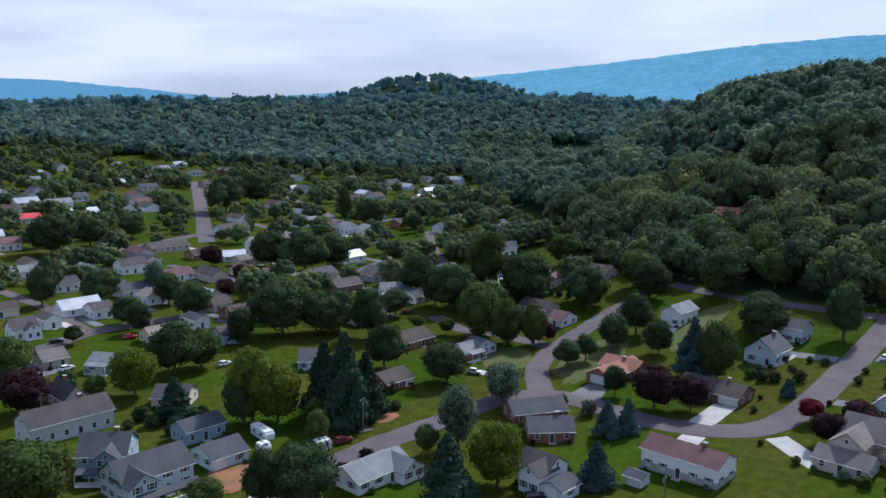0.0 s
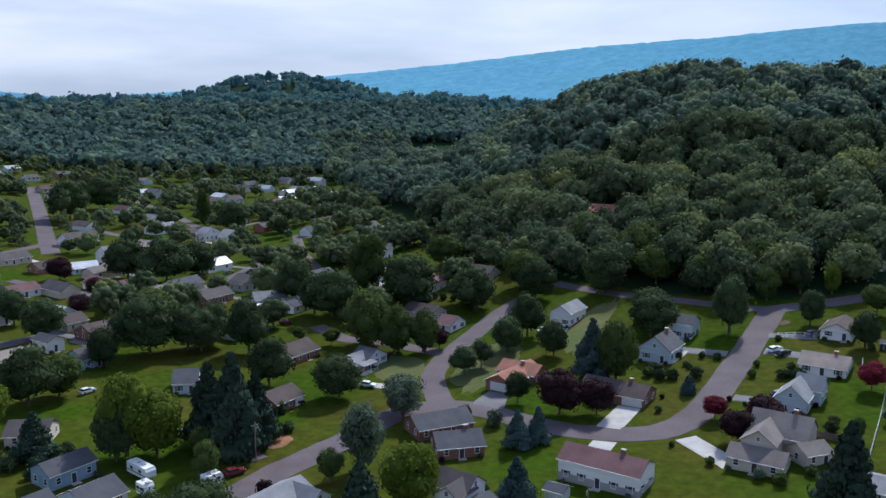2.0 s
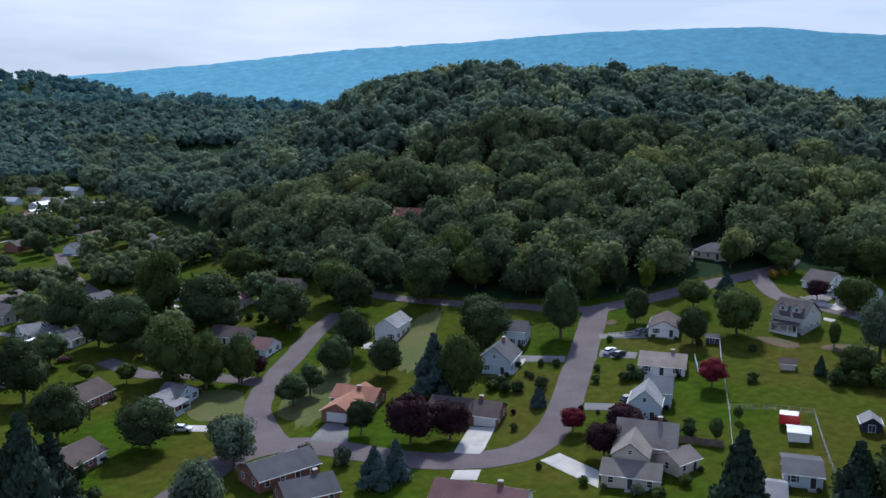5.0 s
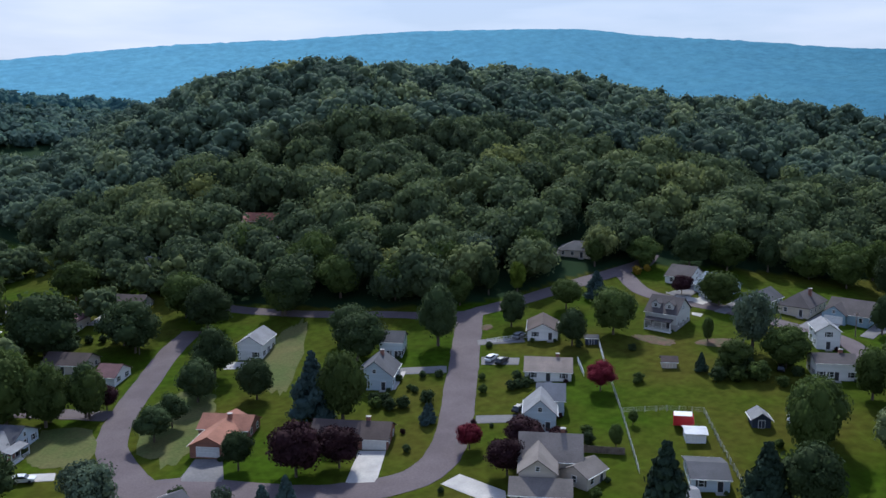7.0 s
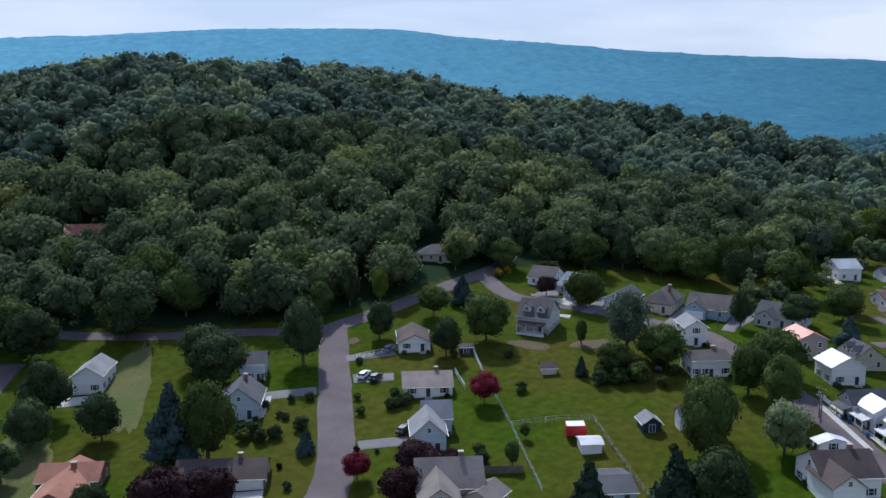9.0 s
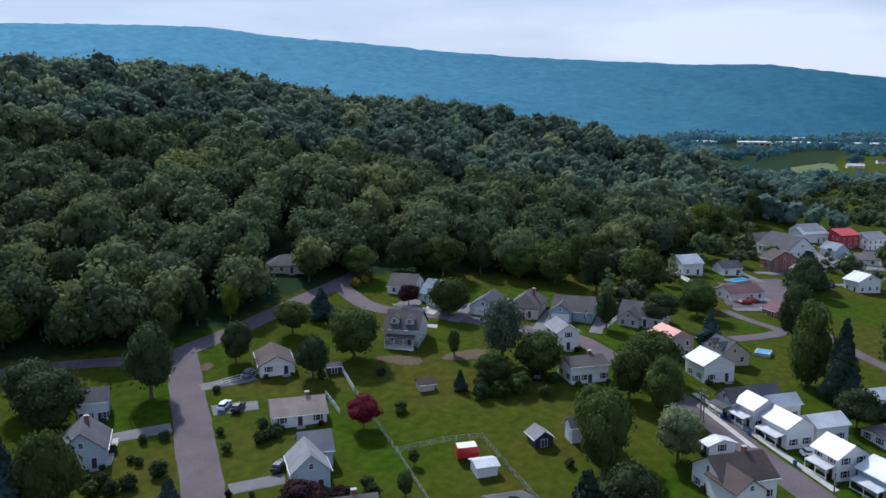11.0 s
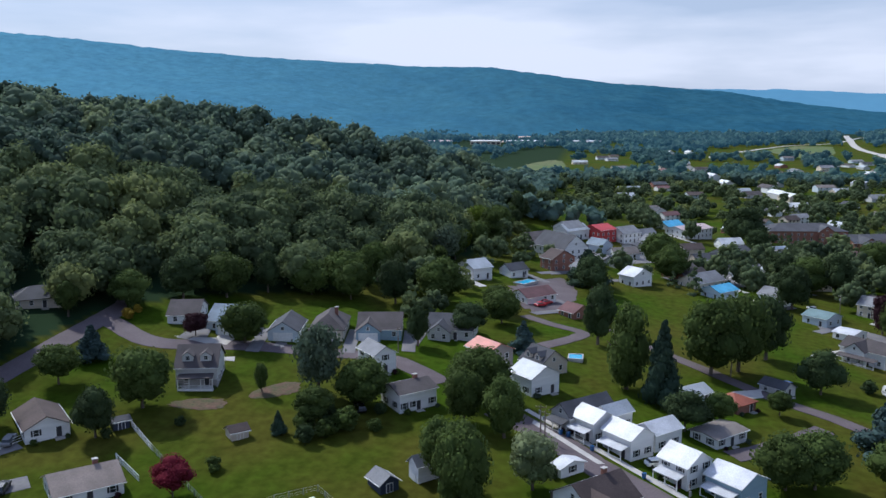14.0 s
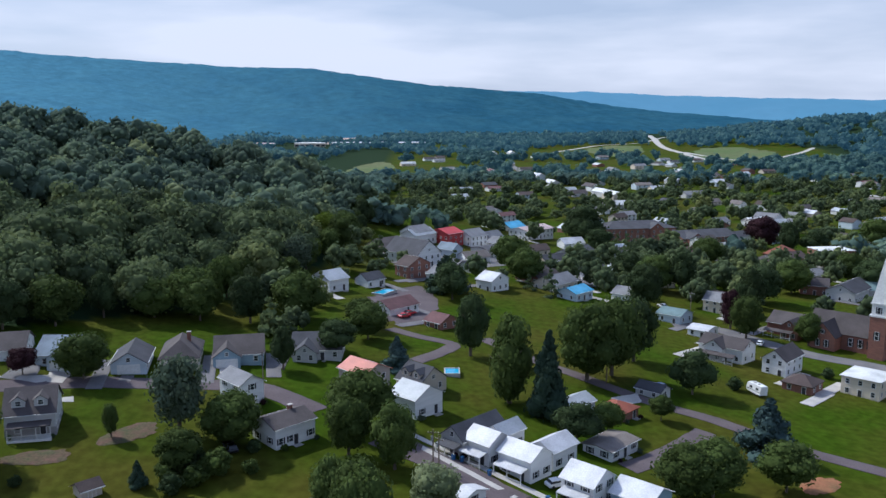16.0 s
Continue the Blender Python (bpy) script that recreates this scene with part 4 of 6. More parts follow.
patch("driveway", M_PALE, [(40.4, 230.2), (45.0, 226.4), (40.7, 215.7), (33.3, 221.8)])
patch("driveway", M_PALE, [(98.5, 207.3), (106.6, 200.3), (103.6, 197.5), (95.9, 204.1)])
patch("driveway", M_PALE, [(128.7, 244.9), (139.4, 236.5), (137.7, 233.5), (126.3, 241.5)])
patch("driveway", M_PALE, [(122.3, 234.2), (129.1, 226.3), (125.8, 223.1), (118.9, 230.1)])
patch("driveway", M_PALE, [(101.3, 244.6), (111.9, 236.1), (109.2, 232.5), (98.8, 240.8)])
patch("driveway", M_CONC, [(92.5, 234.0), (102.0, 242.3), (103.0, 241.3), (93.5, 233.0)])
patch("driveway", M_CONC, [(69.3, 281.3), (77.3, 274.7), (74.8, 270.5), (66.6, 276.8)])
patch("driveway", M_CONC, [(206.9, 225.5), (206.7, 220.1), (197.1, 218.7), (197.0, 222.9)])
patch("driveway", M_PALE, [(204.9, 208.5), (205.5, 205.7), (200.9, 204.9), (201.0, 208.4)])
patch("driveway", M_CONC, [(215.5, 188.5), (216.3, 184.6), (205.6, 181.6), (206.4, 186.0)])
patch("driveway", M_CONC, [(190.1, 217.2), (191.5, 214.1), (188.7, 212.9), (188.2, 215.8)])
patch("driveway", M_CONC, [(216.6, 92.2), (223.6, 83.6), (216.2, 83.9), (212.0, 89.7)])
patch("driveway", M_CONC, [(199.1, 234.6), (202.2, 223.6), (198.9, 221.8), (196.6, 224.1)])
patch("driveway", M_CONC, [(7.9, 246.8), (15.5, 242.1), (14.2, 238.6), (7.6, 242.5)])
patch("bare_soil", M_SOIL, [(-51.5, 176.4), (-42.8, 180.8), (-39.0, 171.0), (-44.7, 163.0)])
patch("bare_soil", M_SOIL, [(-18.3, 207.3), (-12.2, 212.1), (-10.8, 207.3), (-15.6, 202.7)])
patch("flower_bed", M_MULCH, [(168.4, 201.3), (176.6, 200.7), (182.4, 192.2), (173.9, 191.8)])
patch("flower_bed", M_MULCH, [(160.6, 215.2), (164.5, 215.9), (168.3, 205.0), (162.3, 204.1)])
patch("flower_bed", M_MULCH, [(136.8, 251.9), (139.7, 250.8), (138.0, 247.7), (134.3, 248.3)])
patch("bare_soil", M_SOIL, [(176.2, 61.5), (179.0, 52.7), (171.7, 54.9), (168.9, 63.4)])
patch("meadow_strip", M_DRY, [(75.0, 277.0), (97.9, 295.9), (101.7, 291.9), (67.6, 243.6)])
patch("meadow_strip", M_DRY, [(34.7, 255.4), (55.3, 274.2), (60.1, 259.8), (32.7, 224.2)])
patch("meadow_strip", M_DRY, [(10.5, 248.8), (17.2, 270.0), (29.6, 259.7), (20.7, 240.6)])
patch("gravel_path", M_CONC, [(176.3, 139.4), (177.8, 138.3), (160.4, 121.3), (159.4, 122.6)])
patch("sidewalk", M_CONC, [(181.7, 140.7), (182.9, 139.8), (152.5, 106.4), (150.8, 107.1)])
patch("meadow", M_FIELD, [(1448.1, 265.3), (1493.1, 211.6), (1091.3, 197.9), (1141.2, 274.5)])
patch("meadow", M_FIELD, [(1975.0, -184.2), (2033.1, -337.8), (1625.2, -232.9), (1670.7, -156.9)])
patch("meadow", M_FIELD, [(1864.1, -394.9), (1777.9, -531.1), (1485.0, -451.0), (1422.7, -306.9)])
patch("parking_lot", M_PALE, [(406.2, 94.9), (448.1, 70.6), (400.4, 74.8), (373.3, 95.7)])
patch("parking_lot", M_PALE, [(-129.2, 250.1), (-117.0, 256.8), (-107.8, 243.3), (-115.5, 235.0)])
patch("parking_lot", M_PALE, [(411.8, 86.4), (466.5, 49.8), (377.5, 58.6), (342.6, 85.6)])
patch("parking_lot", M_PALE, [(453.7, -27.4), (440.0, -59.8), (404.6, -38.9), (415.5, -11.1)])
patch("parking_lot", M_PALE, [(395.3, 144.5), (451.0, 111.0), (400.8, 103.2), (343.2, 147.5)])
patch("parking_lot", M_ROAD, [(306.5, 161.9), (332.8, 138.6), (285.8, 134.3), (264.7, 149.6)])
patch("parking_lot", M_CONC, [(-37.8, 168.3), (-31.2, 170.6), (-31.8, 160.8), (-39.6, 160.6)])
patch("yard", M_SOILPALE, [(2639.0, 611.0), (3055.0, 410.4), (2367.7, 317.8), (2166.8, 470.0)])


# ---- houses and sheds ----
house(93.3, 240.4, -44, 9.1, 11.0, 3.7, 3.6, 'y', 'pale_blue', 'grey', chimney=1)
house(107.1, 254.2, -44, 6.3, 8.0, 4.58, 2.0, 'x', 'pale_blue', 'grey', windows=4)
house(146.4, 235.7, -44, 8.4, 13.0, 2.46, 2.1, 'y', 'white', 'brown')
house(127.3, 213.5, -44, 11.5, 10.0, 2.46, 2.2, 'x', 'white', 'tan', chimney=1)
house(106.8, 194.7, -44, 7.0, 9.0, 3.87, 3.1, 'y', 'pale_blue', 'light_grey')
house(113.1, 197.9, -44, 6.1, 7.0, 3.87, 2.7, 'x', 'pale_blue', 'light_grey')
house(83.8, 170.1, -44, 11.1, 7.0, 2.55, 1.8, 'x', 'tan', 'tan_grey')
house(93.5, 177.6, -44, 12.0, 10.0, 4.05, 3.6, 'x', 'tan', 'tan_grey', wing=(-0.2, 7, 6), chimney=1)
house(95.0, 169.9, 10, 6.5, 6.0, 2.64, 1.5, 'x', 'tan', 'tan_grey')
house(70.9, 216.0, -44, 16.9, 9.0, 2.46, 2.2, 'x', 'brick', 'brown', garage=(0.33, 4.9), chimney=1)
house(48.6, 234.8, -44, 8.0, 17.0, 2.46, 2.0, 'y', 'brick', 'orange', garage=(0, 4.9), chimney=1)
house(51.8, 238.3, -44, 11.5, 8.0, 2.46, 2.0, 'x', 'brick', 'orange')
house(79.2, 282.4, -44, 7.0, 12.0, 4.4, 2.2, 'y', 'white', 'light_grey', garage=(-0.2, 2.6))
house(51.7, 172.8, -44, 17.3, 8.5, 4.4, 2.0, 'x', 'white', 'maroon', base='stone', chimney=1)
house(25.0, 194.9, 3, 10.4, 9.0, 2.55, 2.1, 'x', 'brick', 'grey', chimney=1)
house(23.0, 207.4, 15, 13.9, 9.0, 2.55, 2.1, 'x', 'brick', 'grey')
house(-14.9, 232.0, 46, 9.8, 9.0, 2.46, 2.2, 'x', 'brick', 'brown', garage=(0.33, 2.6))
house(-11.1, 272.8, 46, 13.0, 10.0, 2.46, 2.5, 'x', 'brick', 'brown')
house(6.3, 258.1, 46, 7.5, 9.0, 2.46, 2.2, 'x', 'brick', 'light_grey', porch=1)
house(-39.5, 250.2, 1, 6.3, 10.0, 2.82, 2.5, 'x', 'pale_blue', 'grey')
house(-15.1, 172.3, 46, 15.0, 9.0, 2.46, 2.2, 'x', 'white', 'light_grey', wing=(0.35, 6, 3))
house(-89.8, 196.3, 46, 19.7, 9.0, 4.4, 2.9, 'x', 'light_grey', 'brown_grey', chimney=1)
house(-71.8, 175.9, 5, 10.1, 10.0, 4.93, 3.2, 'x', 'blue_grey', 'grey', wing=(0.15, 5, 2), porch=1, chimney=1)
house(-60.3, 166.5, 46, 15.2, 10.0, 4.75, 3.2, 'x', 'pale_blue', 'grey', wing=(-0.3, 6, 3), porch=1)
house(-49.3, 181.0, 46, 8.9, 9.0, 2.55, 2.2, 'x', 'pale_blue', 'grey', garage=(-0.3, 2.6))
house(-57.9, 194.7, 46, 10.3, 7.0, 3.17, 1.8, 'x', 'blue_grey', 'grey')
house(-97.4, 215.0, 46, 6.0, 11.0, 2.99, 3.1, 'y', 'tan', 'brown_grey', chimney=1)
house(-70.3, 217.6, -3, 9.2, 9.0, 2.64, 2.2, 'x', 'tan', 'brown_grey')
house(-98.4, 245.1, -12, 8.1, 9.0, 2.64, 2.2, 'x', 'white', 'light_grey', porch=1)
house(-116.4, 247.7, 46, 7.3, 9.0, 2.64, 2.2, 'x', 'tan', 'tan_grey')
house(-138.3, 276.1, 46, 7.9, 8.0, 3.52, 3.1, 'x', 'white', 'brown_grey', wing=(0.2, 5, 2))
house(-135.7, 289.7, 46, 5.7, 8.0, 3.52, 1.4, 'y', 'white', 'brown_grey')
house(-154.0, 344.5, 46, 9.6, 8.0, 3.52, 2.0, 'x', 'white', 'grey')
house(-140.7, 383.2, 46, 11.9, 9.0, 3.96, 2.7, 'x', 'white', 'brown_grey')
house(-116.5, 372.0, 46, 11.9, 9.0, 2.64, 2.2, 'x', 'white', 'maroon')
house(-103.1, 419.5, 23, 10.9, 9.0, 2.64, 2.2, 'x', 'white', 'white_metal')
house(-74.5, 380.5, 46, 14.5, 9.0, 2.64, 2.2, 'x', 'white', 'maroon')
house(-73.7, 307.6, 46, 12.0, 10.0, 2.64, 2.5, 'x', 'brick', 'brown', porch=1)
house(-112.5, 328.0, 46, 8.5, 8.0, 3.52, 2.1, 'y', 'white', 'tan')
house(-124.4, 305.1, 46, 7.2, 8.0, 3.52, 2.0, 'x', 'white', 'brown_grey')
house(-86.1, 293.7, 46, 5.8, 8.0, 3.52, 1.4, 'y', 'white', 'grey')
house(-19.6, 344.1, 13, 12.0, 9.0, 2.99, 2.2, 'x', 'white', 'light_grey')
house(-9.4, 333.8, 46, 12.1, 9.0, 2.82, 2.2, 'x', 'white', 'grey')
house(-29.5, 374.5, 46, 11.6, 9.0, 2.99, 2.9, 'y', 'light_grey', 'brown_grey')
house(-41.5, 353.3, 46, 13.4, 9.0, 2.82, 2.2, 'x', 'brick', 'brown_grey')
house(-29.2, 300.2, 46, 7.8, 9.0, 3.52, 2.0, 'y', 'white', 'grey')
house(-122.4, 496.3, 46, 18.4, 9.0, 4.4, 2.2, 'x', 'white', 'brown_grey')
house(-85.7, 536.2, 46, 17.1, 9.0, 3.52, 2.2, 'x', 'white', 'light_grey')
house(-70.8, 518.5, 46, 12.9, 9.0, 2.64, 2.2, 'x', 'brick', 'brown')
house(-56.3, 508.9, 46, 12.6, 8.0, 3.52, 3.2, 'y', 'white', 'light_grey')
house(-44.1, 498.9, 46, 11.8, 8.0, 3.52, 2.9, 'y', 'white', 'light_grey')
house(-142.3, 439.1, 46, 21.0, 10.0, 2.64, 2.5, 'x', 'tan', 'brown_grey')
house(-119.0, 422.5, 46, 14.3, 9.0, 2.64, 2.2, 'x', 'brick', 'brown')
house(-220.0, 523.0, 46, 18.7, 12.0, 3.96, 2.7, 'x', 'white', 'white_metal')
house(-240.3, 497.3, 46, 12.3, 10.0, 3.52, 2.2, 'x', 'tan', 'red')
house(-216.2, 423.5, 46, 10.3, 10.0, 3.52, 2.5, 'x', 'white', 'maroon')
house(-246.4, 551.5, 46, 15.6, 10.0, 4.4, 2.5, 'x', 'white', 'light_grey')
house(-180.8, 366.3, 46, 9.8, 8.0, 2.99, 2.0, 'x', 'white', 'light_grey')
house(-167.1, 394.6, 46, 10.1, 9.0, 3.52, 2.2, 'x', 'light_grey', 'grey')
house(-172.8, 444.6, 46, 11.7, 9.0, 2.64, 2.2, 'x', 'white', 'grey')
house(-85.6, 319.3, 46, 7.9, 9.0, 2.99, 2.2, 'x', 'tan', 'brown')
house(-92.5, 277.1, 46, 12.0, 9.0, 2.82, 2.2, 'x', 'tan', 'tan')
house(-71.6, 276.2, 46, 6.8, 9.0, 2.99, 2.2, 'x', 'blue_grey', 'brown_grey')
house(30.3, 412.5, 4, 9.5, 9.0, 4.4, 2.2, 'x', 'white', 'grey')
house(27.7, 371.2, 13, 6.6, 8.0, 3.52, 2.0, 'x', 'white', 'light_grey')
house(40.8, 346.9, -44, 16.0, 12.0, 3.87, 3.2, 'x', 'tan', 'maroon', hip=1)
house(64.9, 347.4, -44, 10.0, 10.0, 2.99, 2.7, 'x', 'tan', 'brown')
house(35.1, 307.9, -44, 12.2, 9.0, 2.55, 2.2, 'x', 'tan', 'brown')
house(41.2, 290.4, -44, 5.8, 9.0, 2.55, 2.2, 'x', 'white', 'maroon')
house(82.6, 382.2, -44, 5.5, 8.0, 4.4, 2.0, 'x', 'white', 'light_grey')
house(129.4, 381.9, -44, 14.9, 10.0, 5.28, 2.7, 'x', 'brick', 'rust')
house(11.1, 261.7, -44, 6.0, 10.0, 2.64, 2.5, 'x', 'pale_blue', 'grey', porch=1)
house(177.3, 165.9, -44, 9.6, 8.0, 4.22, 1.4, 'x', 'white', 'brown_grey', chimney=1, windows=4)
house(195.8, 178.5, -47, 5.8, 9.0, 4.93, 1.8, 'y', 'white', 'light_grey')
house(206.8, 152.2, -44, 8.0, 9.0, 5.46, 1.8, 'y', 'taupe', 'orange_metal')
house(195.8, 139.7, -44, 8.5, 8.0, 4.58, 2.2, 'y', 'white', 'metal')
house(210.5, 138.9, -134, 8.0, 9.0, 2.99, 3.2, 'x', 'tan', 'grey', dormer=1)
house(179.6, 127.5, -134, 6.0, 13.0, 3.87, 2.3, 'y', 'light_grey', 'grey', porch=1)
house(174.4, 125.0, -134, 6.5, 6.5, 4.58, 1.8, 'x', 'white', 'white_metal', porch=1)
house(180.5, 121.0, -134, 4.5, 7.0, 4.05, 1.6, 'y', 'white', 'metal')
house(169.3, 118.0, -134, 8.0, 6.5, 4.58, 1.8, 'x', 'white', 'white_metal', porch=1)
house(175.2, 111.8, -134, 6.0, 8.0, 4.05, 1.6, 'y', 'white', 'white_metal')
house(160.5, 107.2, -134, 7.0, 7.0, 4.75, 2.2, 'x', 'white', 'white_metal', porch=1)
house(156.7, 98.3, -134, 8.0, 7.5, 4.4, 1.8, 'x', 'blue_grey', 'white_metal', porch=1)
house(141.5, 123.5, -44, 11.1, 10.0, 4.4, 3.1, 'x', 'white', 'brown', wing=(-0.25, 6, 4), chimney=1)
house(141.9, 126.3, -134, 4.4, 6.0, 2.46, 1.4, 'x', 'white', 'brown')
house(155.7, 129.2, -134, 2.6, 6.0, 2.29, 0.9, 'x', 'white', 'white_metal')
house(182.8, 98.7, -44, 10.0, 7.0, 2.46, 0.5, 'x', 'white', 'tan_grey')
house(204.8, 92.9, -44, 7.0, 7.0, 2.11, 1.6, 'x', 'brick', 'rust', hip=1)
house(204.9, 103.2, -44, 9.0, 6.0, 2.46, 1.4, 'x', 'pale_blue', 'metal')
house(213.0, 224.8, -90, 9.2, 12.0, 2.99, 3.2, 'x', 'pale_blue', 'blue_grey_roof', wing=(0.27, 6.5, 2.5), garage=(0.27, 4.9))
house(212.3, 208.4, -79, 8.0, 13.0, 2.64, 2.5, 'y', 'pale_blue', 'grey', garage=(0, 4.9))
house(218.3, 198.3, -79, 9.0, 15.0, 2.64, 3.6, 'x', 'tan', 'brown_grey', hip=1, chimney=1)
house(223.3, 185.2, -78, 11.8, 13.0, 2.82, 3.2, 'x', 'blue_grey', 'brown_grey', wing=(-0.25, 6.5, 2), garage=(-0.25, 4.9))
house(213.6, 238.2, -75, 8.4, 12.0, 2.64, 2.9, 'x', 'white', 'brown_grey')
house(231.1, 166.3, -89, 12.7, 11.0, 2.82, 3.2, 'x', 'light_grey', 'grey', wing=(-0.2, 6, 3))
house(177.3, 216.0, -73, 9.2, 11.0, 4.58, 3.8, 'x', 'light_grey', 'brown_grey', porch=1, dormer=1, base='stone')
house(204.7, 278.7, -52, 13.0, 11.0, 2.46, 2.7, 'x', 'tan', 'grey', hip=1)
house(267.6, 46.5, -134, 14.0, 9.0, 4.4, 2.3, 'x', 'white', 'brown_grey', porch=1, wing=(-0.1, 6, 2))
house(255.9, 34.0, -134, 7.0, 12.0, 4.93, 2.7, 'y', 'white', 'brown_grey')
house(238.8, 35.1, -134, 8.0, 8.0, 2.46, 2.0, 'x', 'brick', 'brown', hip=1)
house(239.1, 17.2, -134, 10.0, 11.0, 5.28, 0.7, 'x', 'cream', 'white_flat', hip=1)
house(302.9, 13.0, -134, 11.0, 12.0, 4.4, 2.9, 'x', 'brick', 'brown_grey', porch=1, wing=(0.3, 6, 3))
house(462.7, -72.5, -84, 18.7, 14.0, 8.36, 0.7, 'x', 'brick', 'white_flat', hip=1, windows=5)
house(545.0, 14.0, -80, 46.0, 22.0, 9.0, 3.6, 'x', 'brick', 'grey', hip=1, windows=12, wing=(0.22, 9, 1.5))
house(486.3, 29.1, -68, 36.4, 8.0, 3.52, 0.5, 'x', 'cream', 'white_flat', hip=1)
house(540.0, -26.0, -72, 38.0, 20.0, 5.4, 3.4, 'x', 'brick', 'grey', wing=(-0.3, 10, 4))
house(336.1, 25.2, -134, 8.9, 9.0, 4.4, 2.2, 'x', 'white', 'brown_grey')
house(311.1, 51.0, -134, 9.2, 9.0, 3.17, 1.6, 'x', 'pale_blue', 'green_metal')
house(334.4, 63.1, -134, 8.1, 9.0, 4.4, 2.2, 'x', 'white', 'light_grey')
house(336.0, 82.8, -44, 10.8, 9.0, 3.17, 1.8, 'x', 'pale_blue', 'sky_blue')
house(352.2, 88.1, -44, 15.2, 11.0, 3.17, 2.8, 'x', 'tan', 'light_grey')
house(453.6, 131.6, -44, 11.1, 14.0, 6.16, 2.2, 'x', 'red_paint', 'red')
house(459.3, 118.6, -44, 12.4, 12.0, 5.28, 3.0, 'x', 'white', 'light_grey')
house(503.7, 82.3, -44, 23.5, 14.0, 5.28, 1.8, 'x', 'white', 'pink_metal')
house(375.1, 146.3, -44, 13.9, 20.0, 5.72, 5.4, 'y', 'white', 'grey')
house(401.1, 160.0, -44, 11.7, 12.0, 3.52, 3.0, 'x', 'tan', 'brown_grey')
house(449.6, 146.8, -44, 11.5, 12.0, 5.28, 3.0, 'x', 'white', 'light_grey')
house(346.1, 145.3, -134, 7.4, 12.0, 5.28, 3.0, 'x', 'brick', 'brown')
house(309.3, 173.2, -44, 8.6, 10.0, 4.4, 2.5, 'x', 'white', 'metal')
house(338.4, 114.3, -134, 7.8, 10.0, 4.4, 2.5, 'x', 'white', 'white_metal')
house(429.6, 110.1, -44, 14.9, 12.0, 4.4, 0.9, 'x', 'light_grey', 'grey')
house(438.7, 67.1, -44, 21.7, 14.0, 3.52, 3.5, 'x', 'light_grey', 'grey')
house(364.5, 94.9, -44, 11.7, 12.0, 3.17, 3.0, 'x', 'brick', 'brown_grey')
house(286.0, 149.1, -44, 12.5, 9.0, 2.64, 2.2, 'x', 'white', 'maroon', garage=(-0.2, 4.9))
house(272.3, 134.1, -134, 7.0, 8.0, 2.46, 2.0, 'x', 'brick', 'maroon')
house(453.7, -38.4, -134, 15.2, 14.0, 3.52, 2.7, 'x', 'brick', 'brown_grey', hip=1)
house(463.6, -46.6, -44, 14.0, 14.0, 5.28, 4.5, 'x', 'brick', 'rust', hip=1)
house(373.4, -43.1, -44, 35.2, 12.0, 4.4, 3.0, 'x', 'light_grey', 'grey')
house(339.2, 133.5, -134, 7.8, 10.0, 4.4, 2.5, 'x', 'light_grey', 'light_grey')
house(531.1, 91.8, -44, 14.1, 12.0, 3.52, 3.0, 'x', 'white', 'sky_blue')
house(293.2, 46.2, -134, 7.0, 8.0, 2.64, 0.9, 'x', 'white', 'white_metal')
house(222.6, 80.2, -44, 5.0, 7.0, 2.29, 1.3, 'y', 'light_grey', 'grey')
house(397.2, 155.8, -60, 11.5, 8.1, 3.2, 2.2, 'x', 'tan', 'brown_grey', windows=3, plain=1)
house(447.3, 145.5, -44, 15.0, 10.5, 4.6, 2.6, 'x', 'white', 'metal', windows=3, plain=1)
house(408.6, 130.1, -134, 10.0, 7.0, 4.6, 2.6, 'x', 'pale_blue', 'blue_grey_roof', windows=3, plain=1)
house(372.6, 121.1, -44, 10.1, 7.1, 3.0, 2.2, 'x', 'light_grey', 'grey', windows=3, plain=1)
house(448.1, 102.5, -134, 13.9, 9.7, 4.8, 2.6, 'x', 'white', 'light_grey', windows=3, plain=1)
house(465.7, 107.8, -44, 10.8, 7.6, 4.8, 2.6, 'x', 'light_grey', 'light_grey', windows=3, plain=1)
house(427.4, 65.2, -70, 16.0, 11.0, 4.6, 2.6, 'x', 'white', 'grey', windows=3, plain=1)
house(363.2, 90.9, -44, 10.8, 7.6, 3.1, 2.2, 'x', 'tan', 'brown_grey', windows=3, plain=1)
house(385.3, 67.0, -44, 10.0, 7.0, 3.2, 2.2, 'x', 'white', 'light_grey', windows=3, plain=1)
house(469.6, -1.1, -60, 13.4, 9.4, 4.2, 2.6, 'x', 'brick', 'maroon', windows=3, plain=1)
house(518.9, -22.0, -60, 13.4, 9.4, 4.6, 2.6, 'x', 'white', 'brown_grey', windows=3, plain=1)
house(426.4, -24.6, -70, 17.1, 11.0, 3.4, 2.2, 'x', 'tan', 'brown_grey', windows=3, plain=1)
house(330.3, 29.0, -134, 9.4, 7.0, 4.8, 2.6, 'x', 'cream', 'light_grey', windows=3, plain=1)
house(372.6, -50.7, -110, 14.5, 10.2, 3.6, 2.6, 'x', 'light_grey', 'green_metal', windows=3, plain=1)
house(457.2, -48.0, -70, 14.8, 10.4, 4.6, 2.6, 'x', 'brick', 'brown', windows=3, plain=1)
house(547.5, -50.2, -60, 15.6, 10.9, 4.6, 2.6, 'x', 'white', 'grey', windows=3, plain=1)
house(375.0, -26.2, -110, 11.2, 7.8, 4.4, 2.6, 'x', 'brick', 'brown_grey', windows=3, plain=1)
house(406.2, 94.9, -44, 8.9, 7.0, 4.6, 2.6, 'x', 'tan', 'tan_grey', windows=3, plain=1)
